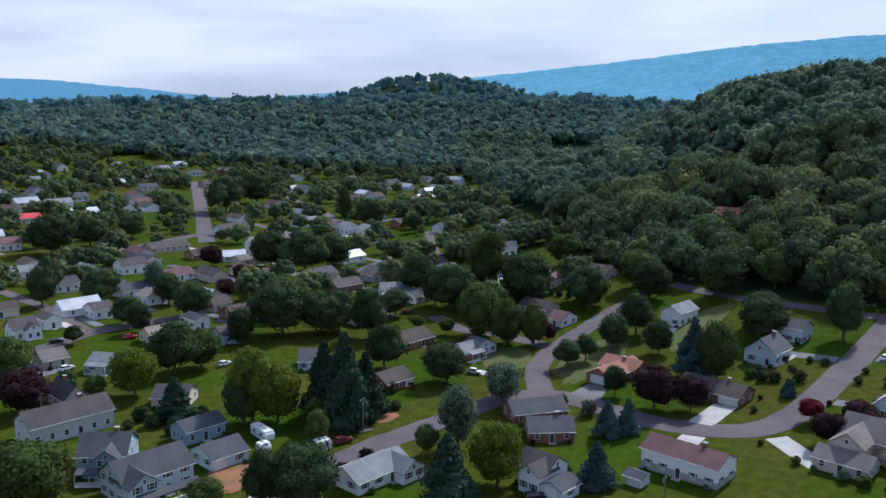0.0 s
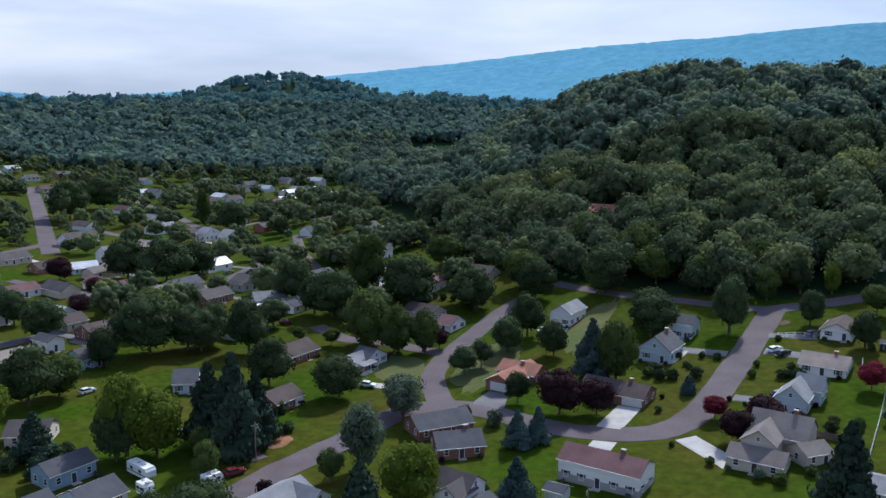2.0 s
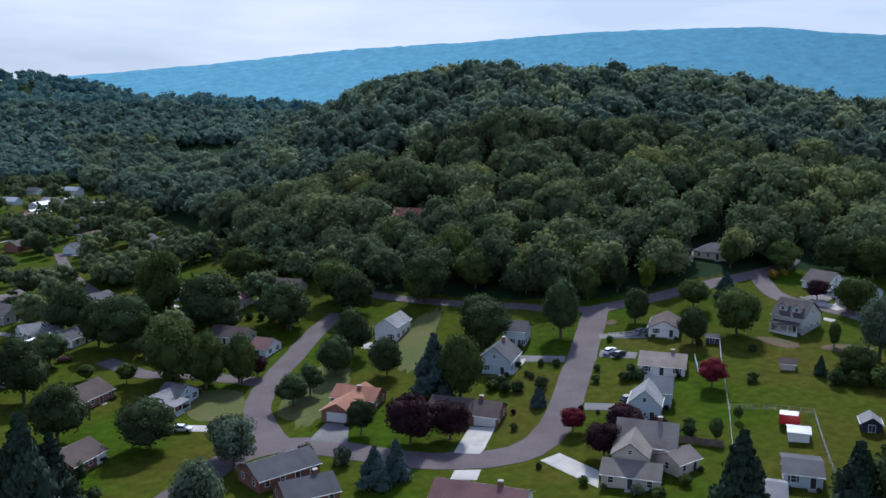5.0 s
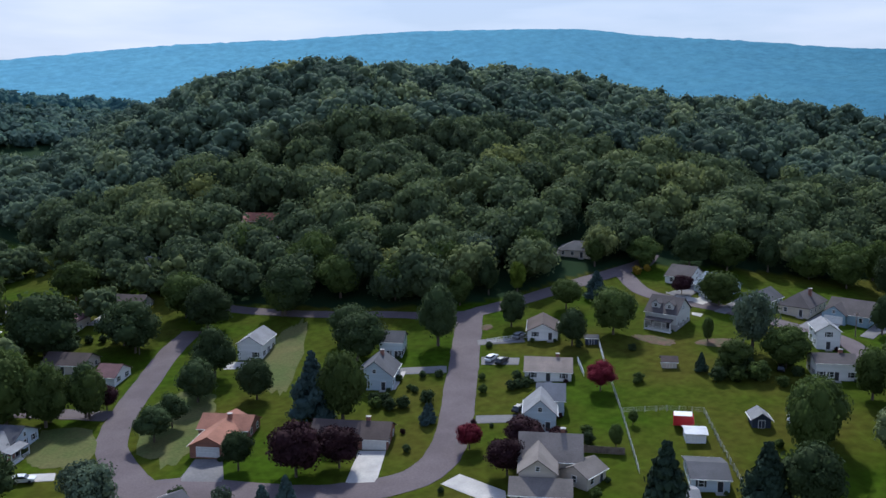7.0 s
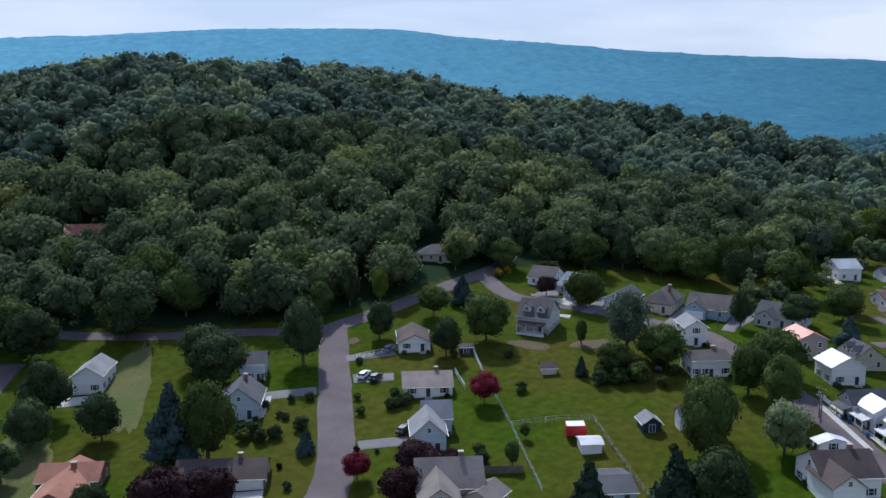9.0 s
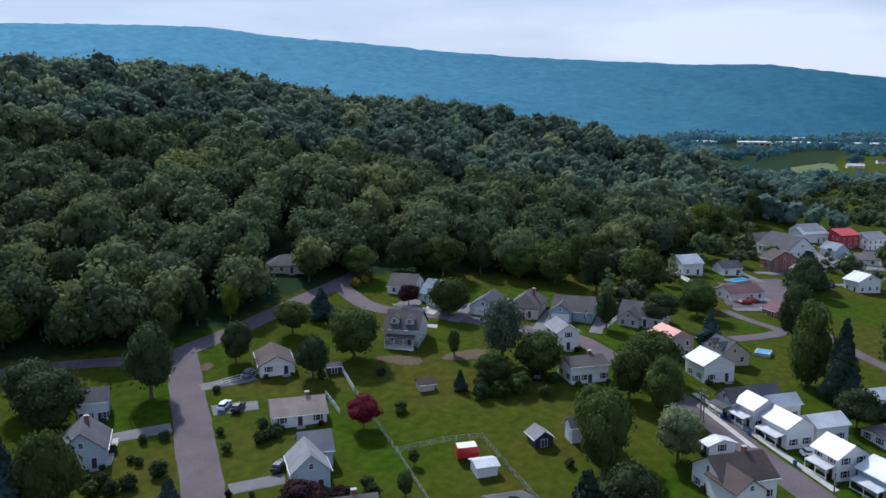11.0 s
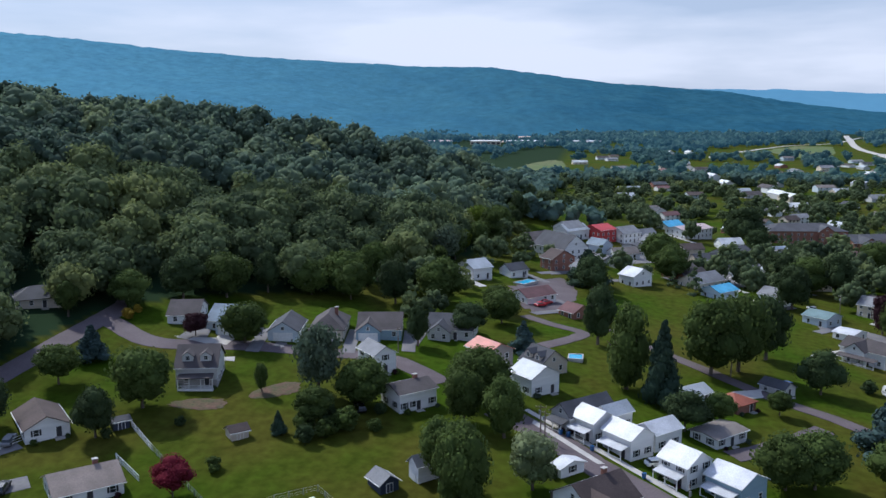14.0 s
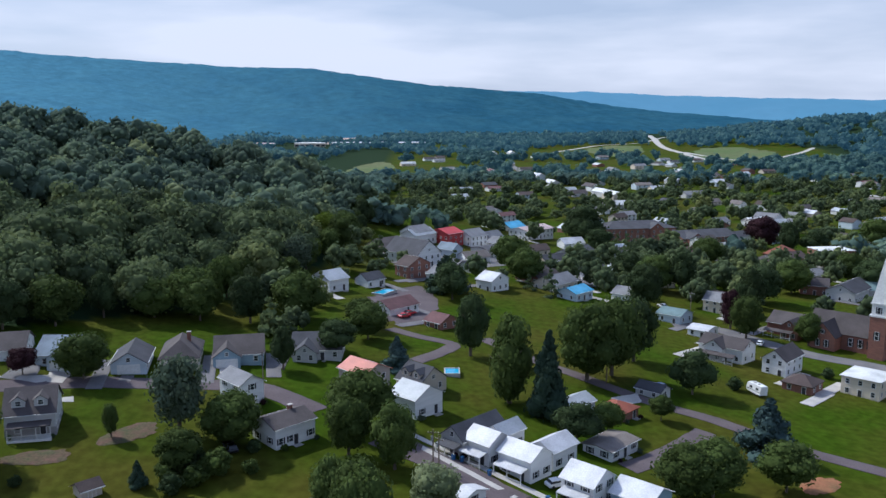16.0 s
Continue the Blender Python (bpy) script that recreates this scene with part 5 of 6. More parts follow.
house(478.1, 63.2, -70, 12.4, 8.7, 3.6, 2.6, 'x', 'white', 'white_metal', windows=3, plain=1)
house(320.9, 160.1, -44, 8.3, 7.0, 3.0, 2.2, 'x', 'white', 'grey', windows=3, plain=1)
far_house(1382.5, 27.3, -70, 16.7, 11.1, 3.6, 3.0, 'cream', 'metal')
far_house(1250.7, 13.2, -70, 20.9, 11.7, 3.6, 3.0, 'light_grey', 'brown_grey')
far_house(1104.6, 11.6, 20, 20.4, 11.3, 5.2, 3.0, 'white', 'white_metal')
far_house(995.2, 8.2, 20, 19.7, 11.0, 5.2, 3.0, 'light_grey', 'white_flat')
far_house(909.4, 3.8, -70, 20.5, 10.7, 3.6, 3.0, 'white', 'metal')
far_house(877.1, -3.0, -70, 17.1, 11.5, 3.6, 3.0, 'light_grey', 'brown_grey')
far_house(942.7, -27.8, 20, 22.3, 11.1, 5.2, 3.0, 'white', 'brown_grey')
far_house(877.1, -26.8, 20, 21.2, 10.7, 5.2, 3.0, 'light_grey', 'white_flat')
far_house(847.7, -32.4, 20, 21.3, 11.4, 5.2, 3.0, 'cream', 'white_flat')
far_house(1048.2, -116.4, 20, 19.9, 10.7, 5.2, 3.0, 'white', 'white_flat')
far_house(1013.1, -135.6, 20, 22.2, 11.4, 5.2, 3.0, 'light_grey', 'metal')
far_house(925.7, -95.6, -70, 19.9, 11.1, 3.6, 3.0, 'cream', 'white_metal')
far_house(1388.4, 186.4, -70, 24.0, 10.3, 3.6, 3.0, 'cream', 'white_flat')
far_house(1255.9, 124.7, -70, 21.5, 12.7, 3.6, 3.0, 'cream', 'light_grey')
far_house(913.2, 113.1, -70, 23.5, 10.2, 3.6, 3.0, 'white', 'metal')
far_house(1726.8, 31.9, 20, 17.4, 12.0, 3.6, 3.0, 'white', 'white_metal')
far_house(1863.4, 59.9, -70, 16.3, 12.8, 5.2, 3.0, 'cream', 'light_grey')
far_house(640.0, -98.7, -70, 21.9, 11.6, 3.6, 3.0, 'light_grey', 'white_flat')
far_house(623.5, -102.4, -70, 22.4, 10.7, 3.6, 3.0, 'white', 'metal')
far_house(751.6, -21.3, -70, 18.3, 11.5, 5.2, 3.0, 'light_grey', 'white_flat')
far_house(862.9, -114.2, -70, 23.2, 12.3, 3.6, 3.0, 'light_grey', 'light_grey')
far_house(1525.4, 154.1, -70, 21.3, 10.9, 3.6, 3.0, 'white', 'brown_grey')
far_house(1293.7, -158.2, -70, 20.1, 12.3, 5.2, 3.0, 'cream', 'light_grey')
far_house(1702.7, -2.9, 20, 18.1, 11.8, 5.2, 3.0, 'white', 'white_flat')
house(645.2, -107.4, -134, 16.5, 16.0, 5.28, 3.6, 'x', 'white', 'light_grey')
house(99.6, 151.6, -44, 7.5, 9.0, 2.64, 1.4, 'x', 'light_grey', 'light_grey')
house(112.7, 154.7, -44, 7.0, 10.0, 2.46, 1.1, 'x', 'pale_blue', 'grey')
house(20.6, 170.4, -44, 7.9, 7.0, 4.05, 2.3, 'x', 'white', 'brown_grey', wing=(0.2, 5, 3))
house(23.5, 163.7, -44, 5.2, 6.0, 2.46, 1.3, 'y', 'pale_blue', 'grey', garage=(0, 2.6))
house(140.7, 161.7, -44, 3.8, 4.6, 2.11, 1.3, 'y', 'navy', 'light_grey', kind='shed')
house(145.9, 155.3, -134, 3.2, 4.5, 3.7, 1.4, 'y', 'white', 'light_grey', kind='shed')
house(124.6, 166.4, -44, 4.1, 4.0, 2.29, 0.5, 'x', 'white', 'white_metal', kind='shed')
house(152.5, 195.6, -44, 3.6, 3.4, 1.94, 0.9, 'x', 'tan', 'brown', kind='shed')
house(40.0, 168.1, -44, 3.8, 3.5, 2.02, 0.8, 'x', 'light_grey', 'grey', kind='shed')
house(150.4, 220.5, -44, 3.3, 3.0, 2.11, 0.5, 'x', 'navy', 'grey', kind='shed')


# ---- cars, trailers, poles, fences, pools ----
PAINTS = {k: material(k + "_car_paint", v, tuple(0.9 * c for c in v), 2.0, 0.25, spec=0.5) for k, v in
          {"white": (0.75, 0.75, 0.75), "black": (0.02, 0.02, 0.022), "grey": (0.2, 0.2, 0.21), "maroon": (0.14, 0.02, 0.025), "red": (0.5, 0.03, 0.04), "blue": (0.03, 0.1, 0.25), "orange": (0.6, 0.16, 0.06)}.items()}


def prism(profile, w0, w1):
    """A side profile of (x, z, narrowing) drawn across the width."""
    n = len(profile)
    v = [(x, -w0 / 2 * k, z) for x, z, k in profile] + [(x, w1 / 2 * k, z) for x, z, k in profile]
    f = [tuple(range(n)), tuple(range(2 * n - 1, n - 1, -1))] + [(k, n + k, n + (k + 1) % n, (k + 1) % n) for k in range(n)]
    return v, f


def wheel_data(r, w, sides=12):
    v = [(r * math.cos(6.2832 * k / sides), s * w / 2, r * math.sin(6.2832 * k / sides)) for s in (-1, 1) for k in range(sides)]
    f = [tuple(range(sides)), tuple(range(2 * sides - 1, sides - 1, -1))] + [(k, sides + k, sides + (k + 1) % sides, (k + 1) % sides) for k in range(sides)]
    return v, f


def seat_on_ground(root, x, y, turn):
    c, s = math.cos(radians(turn)), math.sin(radians(turn))
    gx = float(ground(x + c, y + s) - ground(x - c, y - s)) / 2
    gy = float(ground(x - s, y + c) - ground(x + s, y - c)) / 2
    root.matrix_world = pose(x, y, float(ground(x, y)) + 0.2, 0, 0, turn) @ pose(0, 0, 0, math.degrees(math.atan(gy)), -math.degrees(math.atan(gx)), 0)


def car(x, y, turn, colour):
    root = tagged(new("car"), "parked %s car on the paving by a house" % colour, "car", group="parked cars")
    seat_on_ground(root, x, y, turn)
    part("body", prism([(-2.25, 0.35, 1), (2.2, 0.35, 1), (2.28, 0.7, 0.97), (2.1, 0.88, 0.95), (1.05, 1.0, 0.94), (-2.1, 1.02, 0.94), (-2.3, 0.8, 0.97)], 1.82, 1.82), PAINTS[colour], root)
    part("cabin", prism([(-1.95, 1.01, 0.93), (0.95, 1.0, 0.93), (0.3, 1.44, 0.78), (-1.55, 1.48, 0.78)], 1.78, 1.78), M_GLASS, root, "dark glazed cabin")
    part("car_roof", prism([(-1.6, 1.46, 0.8), (0.35, 1.43, 0.8), (0.2, 1.52, 0.74), (-1.45, 1.55, 0.74)], 1.78, 1.78), PAINTS[colour], root)
    for u in (-1.4, 1.4):
        for w in (-0.82, 0.82):
            shared_part("carwheel", "wheel", wheel_data(0.34, 0.22), M_TYRE, root, pose(u, w, 0.34))
    for w in (-0.62, 0.62):
        shared_part("headlight", "headlight", box_data(-0.04, 0.05, -0.2, 0.2, -0.07, 0.07), M_TRIM, root, pose(2.24, w, 0.72))
    return root


def trailer(name, x, y, turn, length, colour):
    words = "white travel trailer parked on the grass" if name == "camper" else "red cargo trailer with a white roof on the lawn"
    root = tagged(new(name), words, "trailer")
    seat_on_ground(root, x, y, turn)
    a = length / 2
    part("body", prism([(-a, 0.5, 1), (a - 0.5, 0.5, 1), (a, 1.0, 1), (a - 0.1, 2.2, 1), (a - 0.5, 2.75, 1), (-a + 0.2, 2.75, 1), (-a, 2.5, 1)], 2.35, 2.35), PAINTS[colour], root)
    part("trailer_roof", box_data(-a + 0.1, a - 0.45, -1.15, 1.15, 2.76, 2.84), M_TRIM, root, "white roof")
    if name == "camper":
        part("roof_vent", box_data(-0.9, -0.4, -0.3, 0.3, 2.84, 3.05), M_CONC, root)
        part("air_conditioner", box_data(0.6, 1.4, -0.35, 0.35, 2.84, 3.1), M_CONC, root)
        for u in (-a * 0.5, a * 0.35):
            for w in (-1, 1):
                shared_part(("tw", w), "window", box_data(-0.5, 0.5, -0.02, 0.02, -0.3, 0.3), M_GLASS, root, pose(u, w * 1.185, 1.85))
        for w in (-1.183, 1.183):
            part("stripe", box_data(-a + 0.02, a - 0.3, w - 0.008, w + 0.008, 1.1, 1.3), M_DARK, root, "dark side stripe")
    for w in (-1.0, 1.0):
        shared_part("carwheel", "wheel", wheel_data(0.34, 0.22), M_TYRE, root, pose(-0.4, w, 0.34))
    part("hitch", tapered((a - 0.3, 0, 0.5), (a + 1.0, 0, 0.5), 0.06, 0.05), M_DARK, root)
    return root


def pole(x, y, h):
    root = tagged(new("utility_pole"), "wooden utility pole with crossarm beside the street", "utility pole", group="utility poles")
    root.matrix_world = pose(x, y, float(ground(x, y)), 0, 0, (x * 13 + y * 7) % 180)
    part("pole", tapered((0, 0, -0.6), (0.05, 0, h), 0.17, 0.11, 8), M_WOODPOLE, root)
    part("crossarm", box_data(-1.15, 1.15, -0.16, -0.05, h - 0.75, h - 0.62), M_WOODPOLE, root)
    for u in (-1.0, -0.4, 0.4, 1.0):
        shared_part("insulator", "insulator", tapered((0, 0, 0), (0, 0, 0.18), 0.06, 0.04), M_TRIM, root, pose(u, -0.1, h - 0.62))
    part("transformer", tapered((0.25, 0.12, h - 2.2), (0.25, 0.12, h - 1.3), 0.22, 0.22, 10), M_STEEL, root, "grey transformer can")
    return root


def fence(kind, points):
    words = {"wire": "thin wire fence on posts round the lawn", "white": "white rail fence beside a driveway", "board": "brown board fence behind the garden"}[kind]
    root = tagged(new("fence"), words, "fence")
    x0, y0 = points[0]
    root.matrix_world = pose(x0, y0, float(ground(x0, y0)))
    mat = {"wire": M_STEEL, "white": M_TRIM, "board": M_WOODPOLE}[kind]
    for (ax, ay), (bx, by) in zip(points, points[1:]):
        n = max(1, round(math.hypot(bx - ax, by - ay) / 2.6))
        ps = []
        for k in range(n + 1):
            x, y = ax + (bx - ax) * k / n, ay + (by - ay) * k / n
            ps.append(Vector((x - x0, y - y0, float(ground(x, y) - ground(x0, y0)))))
        for p in ps[:-1]:
            shared_part(("fp", kind), "post", box_data(-0.06, 0.06, -0.06, 0.06, -0.3, 1.35), mat, root, Matrix.Translation(p))
        for p, q in zip(ps, ps[1:]):
            if kind == "board":
                d = (q - p).normalized()
                w = Vector((-d.y, d.x, 0)) * 0.03
                v = [tuple(e + s * w + Vector((0, 0, z))) for s in (-1, 1) for e, z in ((p, 0.05), (q, 0.05), (q, 1.6), (p, 1.6))]
                part("panel", (v, [(0, 1, 2, 3), (7, 6, 5, 4), (0, 4, 5, 1), (1, 5, 6, 2), (2, 6, 7, 3), (3, 7, 4, 0)]), mat, root)
            else:
                for z in ((1.25, 0.7, 0.2) if kind == "white" else (1.3, 0.8, 0.4)):
                    r = 0.06 if kind == "white" else 0.025
                    part("rail", tapered(p + Vector((0, 0, z)), q + Vector((0, 0, z)), r, r, 4), mat, root)
    return root


def pool(x, y, a, b, turn):
    root = tagged(new("pool_shape"), "blue pool shape with a pale rim, a swimming pool or a tarp's stand-in", "pool")
    root.matrix_world = pose(x, y, float(ground(x, y)), 0, 0, turn)
    part("rim", joined(box_data(-a / 2, a / 2, -b / 2, -b / 2 + 0.3, -0.5, 0.9), box_data(-a / 2, a / 2, b / 2 - 0.3, b / 2, -0.5, 0.9),
                       box_data(-a / 2, -a / 2 + 0.3, -b / 2 + 0.3, b / 2 - 0.3, -0.5, 0.9), box_data(a / 2 - 0.3, a / 2, -b / 2 + 0.3, b / 2 - 0.3, -0.5, 0.9)), M_CONC, root)
    part("water", box_data(-a / 2 + 0.3, a / 2 - 0.3, -b / 2 + 0.3, b / 2 - 0.3, -0.5, 0.75), M_WATER, root)
    return root


def church(x, y, turn):
    root = tagged(new("church"), "red brick church with grey roof and a white spire", "church")
    root.matrix_world = pose(x, y, float(ground(x, y)), 0, 0, turn)
    PLACED.append((x, y, 16))
    bm_, rm = WALLS["brick"][0], ROOFS["brown_grey"][0]
    part("wall", walls_gable(24, 12, -2, 5.5, 5.5), bm_, root)
    part("roof", roof_gable(24, 12, 5.5, 5.5), rm, root)
    part("transept_wall", walls_gable(9, 8, -2, 5.0, 4.2), bm_, root, at=pose(-5, -7, 0, 0, 0, 90))
    part("transept_roof", roof_gable(9, 8, 5.0, 4.2), rm, root, at=pose(-5, -7, 0, 0, 0, 90))
    for u in (2.0, 5.0, 8.0):
        window(root, pose(u, -6, 3.0), 1.0, 2.6)
    for u in (-6.4, -3.6):
        window(root, pose(u, -11.5, 2.6), 0.9, 2.2)
    window(root, pose(-5, -11.5, 6.4), 0.9, 1.2)
    tower = part("tower", box_data(-2.4, 2.4, -2.4, 2.4, -2, 13.5), bm_, root, "square brick tower", pose(11, -7.5, 0))
    part("belfry", joined(box_data(-2.6, 2.6, -2.6, 2.6, 13.5, 14.1), box_data(-2.15, 2.15, -2.15, 2.15, 14.1, 17.5), box_data(-2.5, 2.5, -2.5, 2.5, 17.5, 18.0)), M_TRIM, tower, "white belfry")
    v = [(-2.3, -2.3, 18), (2.3, -2.3, 18), (2.3, 2.3, 18), (-2.3, 2.3, 18), (0, 0, 32)]
    part("spire", (v, [(0, 1, 4), (1, 2, 4), (2, 3, 4), (3, 0, 4), (3, 2, 1, 0)]), M_TRIM, tower, "tapering white spire")
    for a in (0, 90, 180, 270):
        window(tower, pose(0, 0, 0, 0, 0, a) @ pose(0, -2.4, 7.5), 1.0, 2.6)
        window(tower, pose(0, 0, 0, 0, 0, a) @ pose(0, -2.15, 15.6), 0.9, 2.0)
    return root


car(122.8, 230.5, 20, "white")
car(123.5, 227.1, 18, "black")
car(107.4, 202.1, 15, "black")
car(138.6, 237.3, 20, "grey")
car(-23.2, 191.0, 30, "maroon")
car(-109.5, 242.7, 60, "white")
car(-124.5, 270.0, 40, "black")
car(-65.2, 249.5, 50, "white")
car(-10.4, 231.5, 20, "black")
car(9.2, 241.5, -30, "white")
car(10.3, 300.1, 20, "grey")
car(-13.4, 313.2, 10, "maroon")
car(209.7, 209.3, 60, "white")
car(164.0, 112.5, -60, "white")
car(330.7, 50.4, 20, "white")
car(278.2, 145.9, -40, "red")
car(282.8, 144.3, -40, "red")
car(228.7, 77.2, 40, "blue")
car(170.2, 175.0, 30, "black")
car(439.0, -83.6, 0, "white")
car(18.1, 161.8, 10, "black")
car(116.1, 199.0, 20, "orange")
car(283.8, 30.3, -30, "white")
car(369.0, 172.2, 10, "white")
car(-81.6, 169.8, 30, "white")
car(-84.4, 368.2, 30, "black")
car(-38.9, 407.2, 20, "grey")
car(-103.4, 277.0, 20, "red")
trailer("camper", -42.3, 193.1, -50, 7.5, "white")
trailer("camper", 231.0, 50.6, 20, 5.5, "white")
trailer("camper", -27.4, 186.0, 40, 4.0, "white")
trailer("camper", -40.1, 183.9, -50, 3.0, "white")
trailer("cargo_trailer", 127.7, 171.6, -50, 4.4, "red")
pole(-19.1, 196.9, 9.2)
pole(-30.5, 190.9, 6.7)
pole(53.2, 305.2, 5.1)
pole(168.9, 135.7, 7.3)
pole(228.1, 91.0, 8.4)
pole(310.7, 45.5, 11.0)
pole(166.6, 134.6, 7.1)
pole(149.9, 107.1, 4.3)
pole(-99.4, 204.9, 6.9)
pole(208.1, 176.3, 7.0)
pole(44.0, 161.7, 5.1)
pole(290.2, 0.5, 6.6)
fence("wire", [(142.9, 209.0), (131.5, 195.3), (121.5, 183.4), (104.3, 163.9)])
fence("wire", [(123.2, 185.0), (131.2, 178.9), (136.2, 172.6), (125.9, 160.9), (114.5, 147.4)])
fence("white", [(150.8, 218.0), (142.9, 209.0)])
fence("white", [(138.2, 213.8), (132.0, 205.4)])
fence("white", [(129.6, 240.5), (140.5, 235.4)])
fence("board", [(101.8, 179.8), (108.6, 171.4)])
fence("board", [(140.5, 126.8), (145.0, 131.6)])
pool(310.0, 154.2, 9, 5, -30)
# no pool here: the small shape stands in for a blue boat/tarp
pool(223.3, 131.4, 5, 4, 0)

# ---- trees and shrubs ----
tree("dark", -49.1, 202.3, 14.0, 10.7)
tree("bright", -40.8, 204.0, 15.6, 15.1)
tree("bright", -47.3, 205.0, 20.3, 14.3)
tree("bright", -82.1, 221.6, 14.4, 15.9)
tree("dark", -77.6, 241.3, 16.3, 16.9)
tree("green", -71.6, 247.0, 12.4, 14.7)
tree("green", -28.8, 188.6, 9.5, 6.2)
tree("conifer", -23.9, 202.7, 23.9, 13.5)
tree("conifer", -29.9, 209.3, 19.9, 11.8)
tree("conifer", -19.3, 207.3, 17.6, 10.2)
tree("dark", -17.5, 247.9, 14.2, 14.3)
tree("dark", 1.0, 234.5, 11.0, 14.8)
tree("airy", 3.4, 188.5, 16.7, 11.7)
tree("airy", 15.6, 215.7, 12.1, 12.6)
tree("bright", 11.2, 167.8, 14.9, 13.5)
tree("conifer", 0.7, 160.4, 14.9, 11.6)
tree("green", -3.7, 183.8, 7.6, 6.5)
tree("dark", -27.8, 157.2, 15.0, 15.7)
tree("dark", -34.6, 158.3, 12.8, 9.4)
tree("green", -78.7, 156.0, 14.9, 17.5)
tree("maroon", -105.0, 207.8, 12.1, 14.7)
tree("conifer", -66.4, 205.6, 11.3, 9.6)
tree("green", -45.7, 156.2, 6.7, 8.7)
tree("green", 12.5, 282.6, 18.4, 17.6)
tree("green", 21.2, 271.7, 14.4, 11.5)
tree("green", 29.0, 267.5, 13.3, 10.2)
tree("maroon", 33.9, 270.4, 7.1, 6.3)
tree("dark", 52.9, 260.2, 11.7, 11.2)
tree("dark", 62.6, 272.7, 14.4, 12.5)
tree("dark", 64.9, 252.0, 11.4, 10.6)
tree("dark", 36.5, 244.0, 8.9, 9.4)
tree("dark", 42.5, 249.4, 8.7, 7.9)
tree("dark", 45.4, 219.3, 8.8, 7.7)
tree("maroon", 53.2, 208.9, 12.9, 13.4)
tree("maroon", 61.8, 206.5, 9.5, 10.7)
tree("dark", 96.9, 256.5, 14.5, 17.0)
tree("spruce", 43.5, 194.2, 9.0, 5.8)
tree("spruce", 38.5, 193.3, 9.1, 6.4)
tree("spruce", 31.3, 166.5, 10.2, 7.5)
tree("red", 86.9, 195.2, 4.6, 7.1)
tree("maroon", 85.4, 181.4, 8.1, 9.5)
tree("dark", -150.8, 317.9, 16.7, 13.1)
tree("dark", -131.2, 324.8, 13.7, 16.8)
tree("dark", -110.1, 293.2, 10.5, 13.0)
tree("dark", -91.3, 306.6, 14.1, 16.7)
tree("airy", -117.5, 346.1, 14.5, 10.2)
tree("dark", -63.5, 391.6, 17.6, 24.3)
tree("dark", -81.1, 401.6, 14.0, 22.3)
tree("dark", -51.3, 402.3, 15.7, 19.9)
tree("dark", -10.1, 342.7, 17.9, 17.9)
tree("dark", 3.4, 317.9, 18.8, 20.3)
tree("dark", -3.0, 324.9, 15.5, 13.1)
tree("tall", 17.4, 334.5, 26.0, 17.9)
tree("dark", -19.4, 307.8, 9.9, 11.6)
tree("green", -8.6, 291.7, 4.8, 5.5)
tree("green", 1.1, 283.8, 5.9, 6.1)
tree("dark", -54.5, 285.3, 13.7, 24.3)
tree("dark", -39.2, 285.5, 12.2, 16.4)
tree("maroon", -86.2, 365.8, 7.4, 10.5)
tree("maroon", -86.9, 338.8, 7.2, 9.8)
tree("maroon", -109.0, 401.5, 8.6, 13.2)
tree("dark", -181.5, 439.9, 13.8, 19.5)
tree("dark", -189.9, 414.2, 15.8, 25.3)
tree("dark", -170.2, 469.6, 13.1, 17.1)
tree("tall", -63.7, 559.8, 23.6, 9.6)
tree("dark", -45.3, 533.0, 18.3, 22.6)
tree("dark", -16.2, 502.1, 12.3, 11.3)
tree("dark", -147.0, 582.8, 19.9, 30.8)
tree("dark", -138.1, 640.2, 17.6, 28.4)
tree("green", -124.1, 239.6, 10.1, 12.8)
tree("dark", -118.7, 269.2, 6.5, 7.1)
tree("dark", -20.5, 367.3, 11.2, 12.3)
tree("dark", 31.4, 322.0, 12.1, 23.8)
tree("dark", 52.7, 307.4, 14.0, 18.8)
tree("green", 53.5, 373.4, 11.3, 17.5)
tree("conifer", 84.0, 142.0, 21.5, 13.0)
tree("conifer", 111.6, 141.1, 13.2, 9.4)
tree("dark", 117.5, 135.3, 13.5, 13.4)
tree("green", 140.5, 147.4, 15.6, 11.6)
tree("airy", 174.0, 185.9, 19.3, 14.5)
tree("green", 172.3, 175.1, 11.7, 13.8)
tree("green", 161.4, 182.3, 8.6, 9.9)
tree("conifer", 155.4, 187.9, 5.1, 3.3)
tree("dark", 142.8, 245.2, 11.5, 9.0)
tree("dark", 145.0, 222.6, 11.0, 9.2)
tree("green", 159.2, 220.5, 14.2, 14.7)
tree("green", 164.2, 244.2, 8.7, 11.6)
tree("spruce", 177.8, 244.5, 9.1, 8.0)
tree("red", 128.8, 197.0, 7.6, 8.4)
tree("dark", 102.4, 268.0, 10.5, 14.5)
tree("dark", 118.8, 249.1, 18.5, 12.4)
tree("spruce", 69.6, 232.1, 16.9, 10.5)
tree("green", 74.1, 225.9, 18.1, 12.6)
tree("spruce", 87.8, 211.8, 5.0, 3.9)
tree("green", 75.0, 325.8, 15.2, 17.5)
tree("dark", 75.6, 309.5, 15.4, 17.3)
tree("maroon", 201.0, 229.5, 7.0, 8.2)
tree("green", 201.2, 215.7, 10.6, 13.5)
tree("green", 257.8, 207.5, 12.4, 17.7)
tree("green", 120.5, 179.6, 3.5, 2.6)
tree("green", 109.9, 175.0, 5.4, 3.5)
tree("green", 12.2, 274.1, 20.6, 16.8)
tree("green", 19.7, 269.2, 16.3, 12.4)
